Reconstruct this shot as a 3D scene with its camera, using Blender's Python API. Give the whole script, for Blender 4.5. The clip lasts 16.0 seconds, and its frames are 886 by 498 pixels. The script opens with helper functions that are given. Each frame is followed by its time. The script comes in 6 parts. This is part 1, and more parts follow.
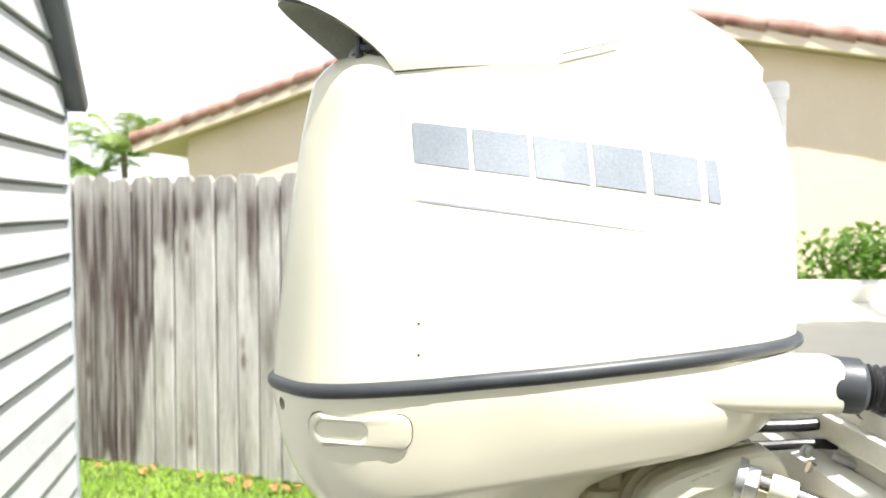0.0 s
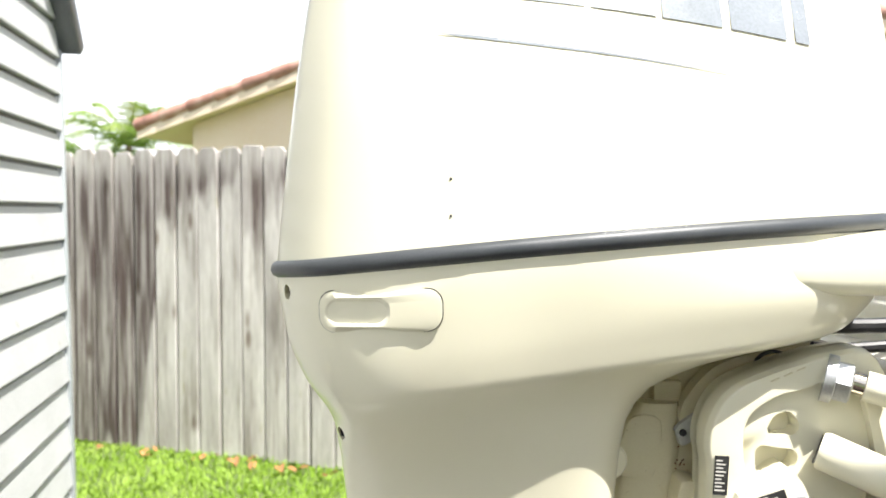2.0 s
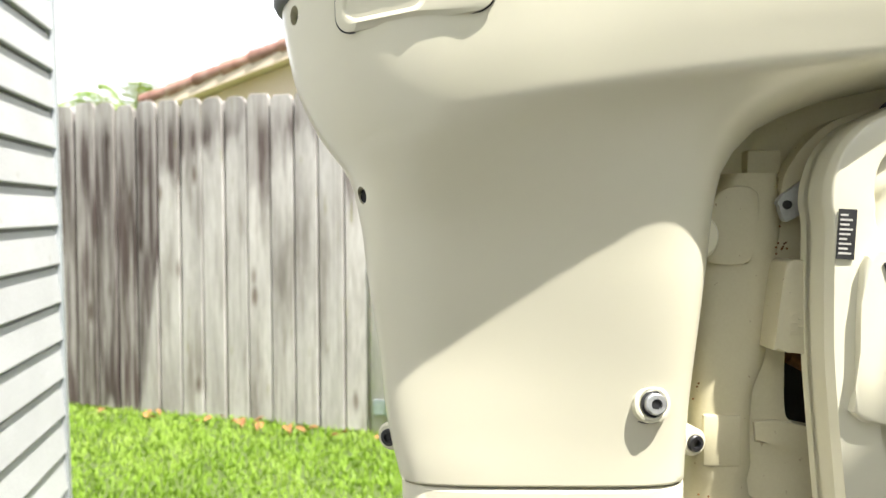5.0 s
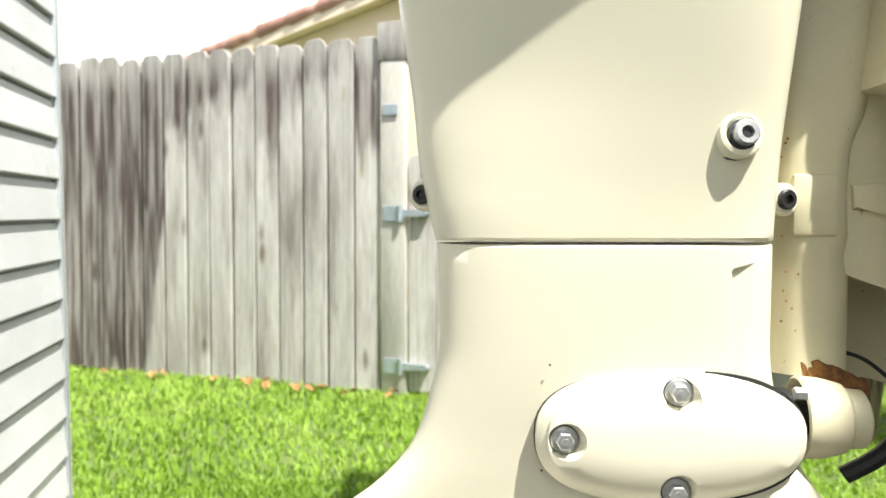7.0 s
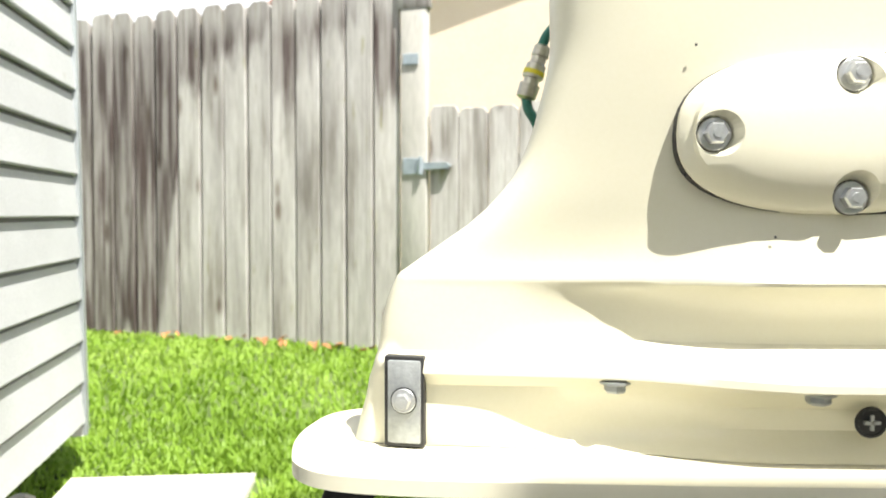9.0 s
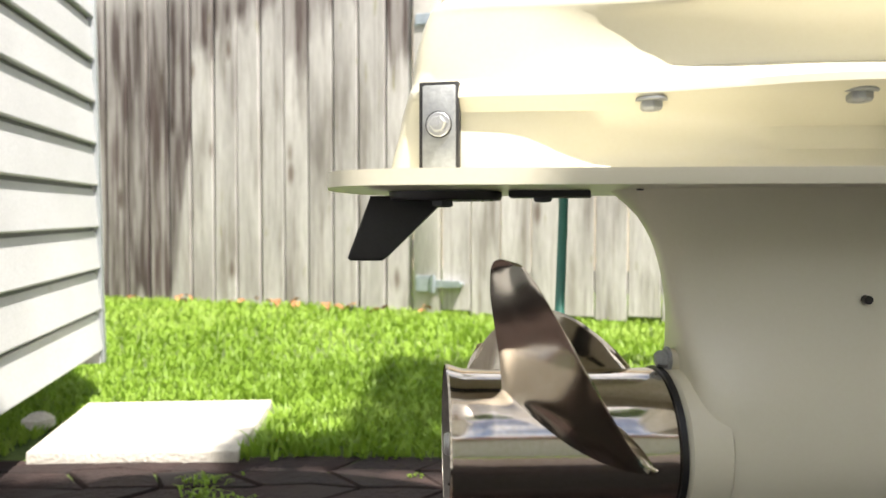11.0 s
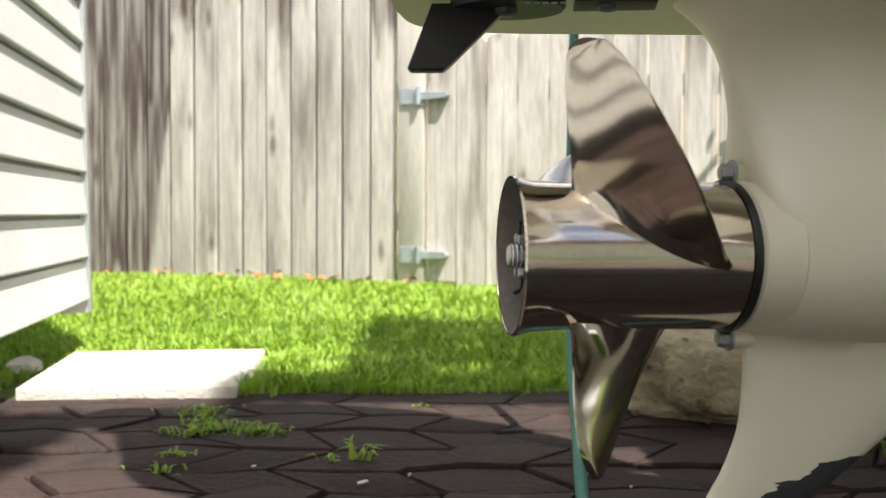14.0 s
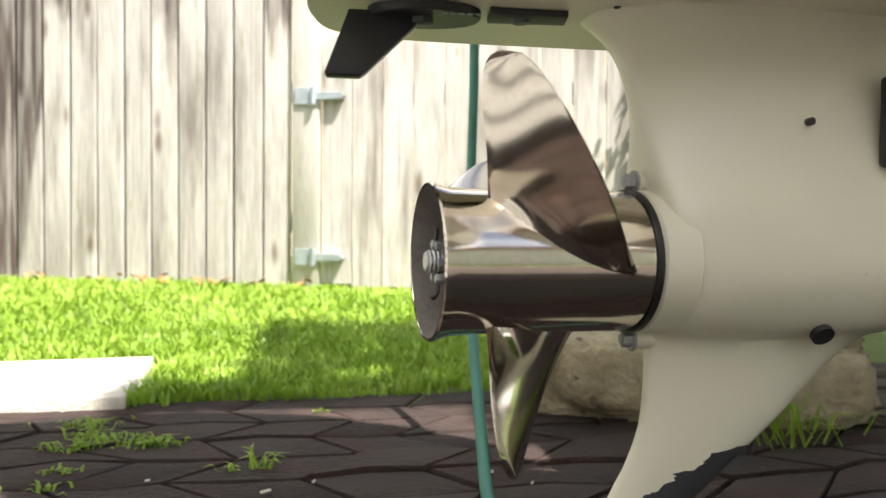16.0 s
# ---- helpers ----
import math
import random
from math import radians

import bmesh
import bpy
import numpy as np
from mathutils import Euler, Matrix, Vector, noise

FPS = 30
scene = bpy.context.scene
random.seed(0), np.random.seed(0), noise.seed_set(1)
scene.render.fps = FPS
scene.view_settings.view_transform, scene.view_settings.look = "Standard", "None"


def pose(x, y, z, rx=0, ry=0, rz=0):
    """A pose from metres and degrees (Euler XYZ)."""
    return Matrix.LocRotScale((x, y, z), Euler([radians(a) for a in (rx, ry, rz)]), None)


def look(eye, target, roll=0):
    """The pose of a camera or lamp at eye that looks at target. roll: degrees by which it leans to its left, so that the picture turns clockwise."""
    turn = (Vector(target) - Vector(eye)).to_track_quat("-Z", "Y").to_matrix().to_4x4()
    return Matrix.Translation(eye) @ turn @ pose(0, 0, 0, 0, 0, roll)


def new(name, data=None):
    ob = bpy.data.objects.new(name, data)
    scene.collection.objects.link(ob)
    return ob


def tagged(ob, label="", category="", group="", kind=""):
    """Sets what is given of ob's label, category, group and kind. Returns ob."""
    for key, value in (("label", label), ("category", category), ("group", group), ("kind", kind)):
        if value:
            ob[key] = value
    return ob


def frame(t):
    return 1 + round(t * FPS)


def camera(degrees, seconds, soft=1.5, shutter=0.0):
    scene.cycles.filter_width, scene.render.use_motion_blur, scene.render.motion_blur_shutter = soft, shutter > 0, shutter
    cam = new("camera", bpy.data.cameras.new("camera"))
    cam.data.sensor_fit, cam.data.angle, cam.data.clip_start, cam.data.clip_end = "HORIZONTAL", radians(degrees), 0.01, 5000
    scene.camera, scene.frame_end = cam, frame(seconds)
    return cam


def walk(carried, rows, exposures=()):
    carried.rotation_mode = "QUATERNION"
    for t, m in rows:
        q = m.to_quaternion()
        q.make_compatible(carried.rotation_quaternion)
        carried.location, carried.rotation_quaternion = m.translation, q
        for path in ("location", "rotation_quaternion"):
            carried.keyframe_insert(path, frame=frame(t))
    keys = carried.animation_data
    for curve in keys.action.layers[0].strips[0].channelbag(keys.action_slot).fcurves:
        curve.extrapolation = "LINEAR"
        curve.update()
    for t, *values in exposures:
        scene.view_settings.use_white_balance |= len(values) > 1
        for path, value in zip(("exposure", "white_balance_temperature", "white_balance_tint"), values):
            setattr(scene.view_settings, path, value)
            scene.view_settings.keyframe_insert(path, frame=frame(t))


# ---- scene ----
cam = camera(63.1, 16.0)
PATH = [
    (0, (0.0078, 0.2478, 1.5511), (0.0111, 2.2460, 1.4668), 0.05),
    (0.5, (0.0000, 0.2884, 1.5108), (-0.0006, 2.2866, 1.4276), -0.05),
    (1, (-0.0079, 0.3237, 1.4664), (-0.0125, 2.3221, 1.3862), 0.05),
    (1.5, (-0.0159, 0.3518, 1.4261), (-0.0235, 2.3503, 1.3470), 0.05),
    (2, (-0.0218, 0.3809, 1.3879), (-0.0354, 2.3794, 1.3108), 0.05),
    (2.5, (-0.0328, 0.4112, 1.3456), (-0.0504, 2.4097, 1.2705), 0.05),
    (3, (-0.0399, 0.4341, 1.3012), (-0.0605, 2.4326, 1.2271), -0.05),
    (3.5, (-0.0449, 0.4580, 1.2578), (-0.0705, 2.4566, 1.1847), -0.15),
    (4, (-0.0498, 0.4882, 1.2134), (-0.0784, 2.4866, 1.1393), -0.15),
    (6.5, (-0.0781, 0.6038, 0.9592), (-0.1257, 2.6019, 0.8882), -0.05),
    (7, (-0.0904, 0.6340, 0.8930), (-0.1430, 2.6321, 0.8211), 0.05),
    (7.5, (-0.1099, 0.6634, 0.8249), (-0.1655, 2.6614, 0.7541), -0.05),
    (8, (-0.1325, 0.6919, 0.7651), (-0.1931, 2.6897, 0.6942), 0.05),
    (8.5, (-0.1520, 0.7130, 0.7156), (-0.2156, 2.7108, 0.6467), 0.15),
    (9, (-0.1677, 0.7216, 0.6681), (-0.2363, 2.7192, 0.5993), 0.05),
    (11.5, (-0.1909, 0.7149, 0.4396), (-0.2856, 2.7115, 0.3710), 0.05),
    (12, (-0.2015, 0.7162, 0.4055), (-0.2981, 2.7127, 0.3369), 0.05),
    (12.5, (-0.2161, 0.7196, 0.3787), (-0.3177, 2.7159, 0.3112), 0.05),
    (13, (-0.2317, 0.7199, 0.3602), (-0.3283, 2.7164, 0.2916), 0.15),
    (13.5, (-0.2431, 0.7201, 0.3489), (-0.3107, 2.7178, 0.2801), 0.15),
    (14, (-0.2504, 0.7223, 0.3448), (-0.2619, 2.7211, 0.2757), 0.25),
    (14.5, (-0.2555, 0.7266, 0.3428), (-0.2030, 2.7247, 0.2742), 0.35),
    (15, (-0.2585, 0.7277, 0.3449), (-0.1391, 2.7229, 0.2759), 0.35),
    (15.5, (-0.2627, 0.7257, 0.3470), (-0.0683, 2.7151, 0.2795), 0.35),
    (16, (-0.2680, 0.7196, 0.3480), (0.0172, 2.6981, 0.2850), 0.54),
]
cam.data.dof.use_dof, cam.data.dof.focus_distance, cam.data.dof.aperture_fstop = True, 0.62, 8.0
walk(cam, [(t, look(e, a, r)) for t, e, a, r in PATH], [(0, 1.55, 6350, 11), (4, 1.50, 6450, 11), (7, 1.45, 6450, 9), (9, 1.47, 6450, 9), (11.5, 1.50, 6650, 14), (13, 1.53, 6700, 14), (15, 1.70, 6800, 13), (16, 1.92, 6800, 13)])

# ---- light and exposure ----
world = bpy.data.worlds.new("sky")
scene.world = world
world.use_nodes = True
wn, wl = world.node_tree.nodes, world.node_tree.links
wn.clear()
sky = wn.new("ShaderNodeTexSky")
sky.sky_type, sky.sun_disc = "NISHITA", False
sky.sun_elevation, sky.sun_rotation = radians(61.4), radians(137)
sky.air_density, sky.dust_density = 0.7, 0.4
cloud_co = wn.new("ShaderNodeTexCoord")
cloud_no = wn.new("ShaderNodeTexNoise")
cloud_no.inputs["Scale"].default_value, cloud_no.inputs["Detail"].default_value = 2.6, 6
cloud_ra = wn.new("ShaderNodeValToRGB")
cloud_ra.color_ramp.elements[0].position, cloud_ra.color_ramp.elements[1].position = 0.40, 0.54
cloud_mix = wn.new("ShaderNodeMixRGB")
cloud_mix.inputs[2].default_value = (13.5, 13.8, 14.2, 1)
bg = wn.new("ShaderNodeBackground")
bg.inputs["Strength"].default_value = 0.05
wo = wn.new("ShaderNodeOutputWorld")
wl.new(cloud_co.outputs["Generated"], cloud_no.inputs["Vector"])
wl.new(cloud_no.outputs[0], cloud_ra.inputs[0])
cloud_sep = wn.new("ShaderNodeSeparateXYZ")
cloud_low = wn.new("ShaderNodeMapRange")
cloud_low.inputs["From Min"].default_value, cloud_low.inputs["From Max"].default_value = 0.22, 0.48
cloud_low.inputs["To Min"].default_value, cloud_low.inputs["To Max"].default_value = 1.0, 0.75
cloud_mul = wn.new("ShaderNodeMath")
cloud_mul.operation = "MULTIPLY"
wl.new(cloud_co.outputs["Generated"], cloud_sep.inputs[0])
wl.new(cloud_sep.outputs["Z"], cloud_low.inputs[0])
wl.new(cloud_ra.outputs[0], cloud_mul.inputs[0])
wl.new(cloud_low.outputs[0], cloud_mul.inputs[1])
wl.new(cloud_mul.outputs[0], cloud_mix.inputs[0])
wl.new(sky.outputs[0], cloud_mix.inputs[1])
wl.new(cloud_mix.outputs[0], bg.inputs[0])
wl.new(bg.outputs[0], wo.inputs[0])
sun = new("sun", bpy.data.lights.new("sun", "SUN"))
sun.data.energy, sun.data.angle, sun.data.color = 4.1, radians(0.5), (1.0, 0.96, 0.89)
sun.matrix_world = look((0.37, -0.40, 1.0), (0, 0, 0))

# ---- materials ----
def material(name, colors, rough=0.5, metal=0.0, scale=8.0, fine=120.0, bump=0.1, stretch=(1, 1, 1), rand=0.0, spots=None, coat=0.0, detail=5, grain=0.25, coat_rough=0.06, even=False):
    """Procedural surface: large and fine noise mix the colours; rand varies each object; even keeps the gloss to the fine grain; spots = (colour, amount, scale)."""
    m = bpy.data.materials.new(name)
    m.use_nodes = True
    n, l = m.node_tree.nodes, m.node_tree.links
    b = n["Principled BSDF"]
    b.inputs["Metallic"].default_value = metal
    b.inputs["Coat Weight"].default_value = coat
    b.inputs["Coat Roughness"].default_value = coat_rough
    tc, mp = n.new("ShaderNodeTexCoord"), n.new("ShaderNodeMapping")
    mp.inputs["Scale"].default_value = stretch
    l.new(tc.outputs["Object"], mp.inputs[0])
    oi = n.new("ShaderNodeObjectInfo")
    vec = mp.outputs[0]
    if rand:
        add = n.new("ShaderNodeVectorMath")
        add.operation = "MULTIPLY_ADD"
        comb = n.new("ShaderNodeCombineXYZ")
        for i in range(3):
            l.new(oi.outputs["Random"], comb.inputs[i])
        l.new(comb.outputs[0], add.inputs[0])
        add.inputs[1].default_value = (37, 53, 71)
        l.new(vec, add.inputs[2])
        vec = add.outputs[0]
    a = n.new("ShaderNodeTexNoise")
    a.inputs["Scale"].default_value, a.inputs["Detail"].default_value = scale, detail
    l.new(vec, a.inputs["Vector"])
    ramp = n.new("ShaderNodeValToRGB")
    els = ramp.color_ramp.elements
    while len(els) < len(colors):
        els.new(0.5)
    for i, c in enumerate(colors):
        els[i].position = 0.28 + 0.44 * i / max(1, len(colors) - 1)
        els[i].color = (*c, 1)
    l.new(a.outputs[0], ramp.inputs[0])
    f = n.new("ShaderNodeTexNoise")
    f.inputs["Scale"].default_value, f.inputs["Detail"].default_value = fine, 4
    l.new(vec, f.inputs["Vector"])
    mx = n.new("ShaderNodeMixRGB")
    mx.blend_type = "OVERLAY"
    mx.inputs[0].default_value = grain
    l.new(ramp.outputs[0], mx.inputs[1])
    l.new(f.outputs[0], mx.inputs[2])
    col = mx.outputs[0]
    if rand:
        hs = n.new("ShaderNodeHueSaturation")
        mr = n.new("ShaderNodeMapRange")
        mr.inputs["To Min"].default_value, mr.inputs["To Max"].default_value = 1 - rand, 1 + rand
        l.new(oi.outputs["Random"], mr.inputs[0])
        l.new(mr.outputs[0], hs.inputs["Value"])
        l.new(col, hs.inputs["Color"])
        col = hs.outputs[0]
    if spots:
        sn = n.new("ShaderNodeTexNoise")
        sn.inputs["Scale"].default_value, sn.inputs["Detail"].default_value = spots[2], 3
        l.new(vec, sn.inputs["Vector"])
        sr = n.new("ShaderNodeMapRange")
        sr.inputs["From Min"].default_value, sr.inputs["From Max"].default_value = 1 - spots[1], 1 - spots[1] + 0.08
        l.new(sn.outputs[0], sr.inputs[0])
        sm = n.new("ShaderNodeMixRGB")
        sm.inputs[2].default_value = (*spots[0], 1)
        l.new(sr.outputs[0], sm.inputs[0])
        l.new(col, sm.inputs[1])
        col = sm.outputs[0]
    l.new(col, b.inputs["Base Color"])
    rr = n.new("ShaderNodeMapRange")
    rr.inputs["To Min"].default_value, rr.inputs["To Max"].default_value = max(0.02, rough * (0.97 if even else 0.8)), min(1, rough * (1.03 if even else 1.25))
    l.new(f.outputs[0] if even else a.outputs[0], rr.inputs[0])
    l.new(rr.outputs[0], b.inputs["Roughness"])
    if bump:
        bp = n.new("ShaderNodeBump")
        bp.inputs["Strength"].default_value, bp.inputs["Distance"].default_value = bump, 0.01
        l.new(f.outputs[0], bp.inputs["Height"])
        l.new(bp.outputs[0], b.inputs["Normal"])
    return m


M_white = material("cream_paint", [(0.758, 0.728, 0.568), (0.758, 0.728, 0.568)], 0.28, even=True, scale=3, detail=2, fine=400, bump=0.0, coat=0.5, grain=0.015, coat_rough=0.14, spots=((0.42, 0.36, 0.24), 0.20, 90))
M_gear = material("gearcase_paint", [(0.735, 0.70, 0.548), (0.752, 0.717, 0.565)], 0.34, scale=4, detail=2, fine=350, bump=0.002, coat=0.30, grain=0.06, coat_rough=0.28, spots=((0.30, 0.25, 0.17), 0.22, 120))
# Stained cream; its darker tone also carries the shade of the bracket recess.
M_swivel = material("stained_shade_cream_paint", [(0.56, 0.51, 0.33), (0.66, 0.61, 0.43)], 0.42, scale=7, fine=300, bump=0.003, coat=0.2, grain=0.08, spots=((0.25, 0.15, 0.06), 0.30, 150))
M_seal = material("black_rubber", [(0.035, 0.04, 0.045), (0.055, 0.06, 0.065)], 0.42, scale=20, fine=500, bump=0.05)
M_black = material("black_plastic", [(0.012, 0.012, 0.013), (0.02, 0.02, 0.022)], 0.4, scale=30, fine=600, bump=0.03)
M_grille = material("grey_green_plastic", [(0.26, 0.265, 0.22), (0.31, 0.315, 0.265)], 0.5, scale=20, fine=300, bump=0.03)
M_steel = material("polished_steel", [(0.62, 0.565, 0.485), (0.70, 0.645, 0.56)], 0.125, metal=1.0, scale=10, fine=300, bump=0.004)
M_steel_in = material("sooty_steel", [(0.15, 0.135, 0.12), (0.23, 0.21, 0.19)], 0.7, metal=0.2, scale=25, fine=200, bump=0.05, spots=((0.05, 0.045, 0.04), 0.28, 60))
M_zinc = material("zinc_bolt", [(0.50, 0.51, 0.515), (0.64, 0.65, 0.655)], 0.38, metal=0.8, scale=60, fine=400, bump=0.03)
M_anode = material("dull_zinc", [(0.30, 0.315, 0.32), (0.48, 0.50, 0.50)], 0.5, metal=0.5, scale=40, fine=250, bump=0.08)
M_badge = material("silver_badge", [(0.27, 0.295, 0.32), (0.33, 0.355, 0.38)], 0.25, metal=0.3, scale=12, fine=300, bump=0.0)
M_rust = material("rust_crust", [(0.07, 0.032, 0.012), (0.25, 0.11, 0.03), (0.12, 0.055, 0.02)], 0.9, scale=60, fine=200, bump=0.6)
M_wood = material("weathered_fence_wood", [(0.32, 0.298, 0.278), (0.44, 0.418, 0.392), (0.55, 0.528, 0.498), (0.48, 0.458, 0.427)], 0.85, scale=2.2, fine=26, bump=0.35, stretch=(3.0, 3.0, 0.5), rand=0.12, detail=9)
M_post = material("pale_post_wood", [(0.42, 0.40, 0.36), (0.58, 0.56, 0.51)], 0.85, scale=4, fine=40, bump=0.3, stretch=(3, 3, 0.4), spots=((0.2, 0.15, 0.1), 0.3, 6))
M_siding = material("white_siding", [(0.53, 0.54, 0.535), (0.61, 0.62, 0.615)], 0.5, scale=5, fine=200, bump=0.05, rand=0.03, spots=((0.50, 0.50, 0.47), 0.32, 14))
M_trim = material("grey_trim", [(0.30, 0.33, 0.34), (0.40, 0.43, 0.44)], 0.5, scale=6, fine=150, bump=0.05)
M_roof_edge = material("dark_edge_and_lap_shade", [(0.10, 0.11, 0.11), (0.15, 0.16, 0.16)], 0.4, scale=6, fine=150, bump=0.03)
M_stucco = material("tan_stucco", [(0.82, 0.65, 0.49), (0.87, 0.71, 0.56)], 0.9, scale=1.5, fine=70, bump=0.35)
M_render = material("off_white_render", [(0.66, 0.65, 0.60), (0.73, 0.72, 0.67)], 0.9, scale=1.5, fine=70, bump=0.35)
M_soffit = material("cream_soffit", [(0.78, 0.63, 0.48), (0.83, 0.69, 0.55)], 0.8, scale=2, fine=60, bump=0.1)
M_tile = material("clay_roof_tile", [(0.26, 0.12, 0.09), (0.42, 0.23, 0.18), (0.50, 0.33, 0.27)], 0.85, scale=7, fine=60, bump=0.4, rand=0.25, spots=((0.12, 0.09, 0.08), 0.34, 9))
M_soil = material("soil", [(0.07, 0.11, 0.025), (0.13, 0.18, 0.045)], 0.95, scale=6, fine=50, bump=0.8)
M_grass = material("lawn_grass", [(0.17, 0.29, 0.025), (0.27, 0.43, 0.045), (0.38, 0.52, 0.10)], 0.5, scale=1.6, fine=30, bump=0.0)
M_paver = material("dark_stamped_paver", [(0.013, 0.0076, 0.0062), (0.026, 0.0142, 0.0115), (0.041, 0.0225, 0.0185)], 0.8, scale=9, fine=90, bump=0.5, rand=0.18)
M_joint = material("paver_joint", [(0.015, 0.012, 0.01), (0.03, 0.025, 0.02)], 0.95, scale=20, fine=90, bump=0.4)
M_slab = material("pale_concrete", [(0.55, 0.52, 0.45), (0.68, 0.65, 0.58)], 0.9, scale=9, fine=120, bump=0.4, spots=((0.40, 0.36, 0.28), 0.33, 18))
M_rock = material("coral_rock", [(0.24, 0.19, 0.12), (0.42, 0.365, 0.25), (0.55, 0.50, 0.38)], 0.95, scale=9, fine=60, bump=0.9, spots=((0.10, 0.075, 0.05), 0.36, 22))
M_leaf = material("shrub_leaf", [(0.08, 0.17, 0.02), (0.17, 0.31, 0.04)], 0.45, scale=3, fine=20, bump=0.0)
M_palm = material("palm_leaf", [(0.08, 0.19, 0.03), (0.22, 0.33, 0.07), (0.40, 0.42, 0.15)], 0.5, scale=1.2, fine=10, bump=0.0)
M_trunk = material("palm_trunk", [(0.16, 0.12, 0.09), (0.28, 0.22, 0.17)], 0.9, scale=6, fine=40, bump=0.5)
M_dead = material("dead_leaf", [(0.28, 0.11, 0.035), (0.42, 0.22, 0.09)], 0.8, scale=20, fine=80, bump=0.2, rand=0.3)
M_hose = material("green_hose", [(0.03, 0.16, 0.12), (0.05, 0.22, 0.17)], 0.4, scale=15, fine=200, bump=0.05)
M_brass = material("dull_chrome", [(0.50, 0.47, 0.40), (0.66, 0.63, 0.56)], 0.3, metal=0.9, scale=30, fine=200, bump=0.05)
M_yellow = material("yellow_band", [(0.72, 0.62, 0.03), (0.8, 0.7, 0.05)], 0.5, scale=30, fine=200, bump=0.05)
M_hull = material("boat_gelcoat", [(0.76, 0.73, 0.63), (0.80, 0.77, 0.68)], 0.25, scale=3, fine=200, bump=0.01, coat=0.5)
M_label = material("black_label", [(0.015, 0.015, 0.016), (0.03, 0.03, 0.03)], 0.5, scale=80, fine=500, bump=0.0)
M_ink = material("label_print", [(0.45, 0.44, 0.40), (0.55, 0.54, 0.50)], 0.5, scale=80, fine=500, bump=0.0)
M_alu = material("grey_cast_link", [(0.42, 0.43, 0.42), (0.55, 0.56, 0.55)], 0.45, metal=0.4, scale=25, fine=250, bump=0.05)
M_hinge = material("galvanised_hinge", [(0.38, 0.44, 0.48), (0.52, 0.58, 0.62)], 0.45, metal=0.6, scale=25, fine=150, bump=0.1)
M_red = material("red_plastic", [(0.5, 0.02, 0.02), (0.6, 0.03, 0.03)], 0.4, scale=25, fine=150, bump=0.02)
M_pipe = material("white_pvc", [(0.76, 0.75, 0.72), (0.8, 0.79, 0.77)], 0.35, scale=8, fine=150, bump=0.02)

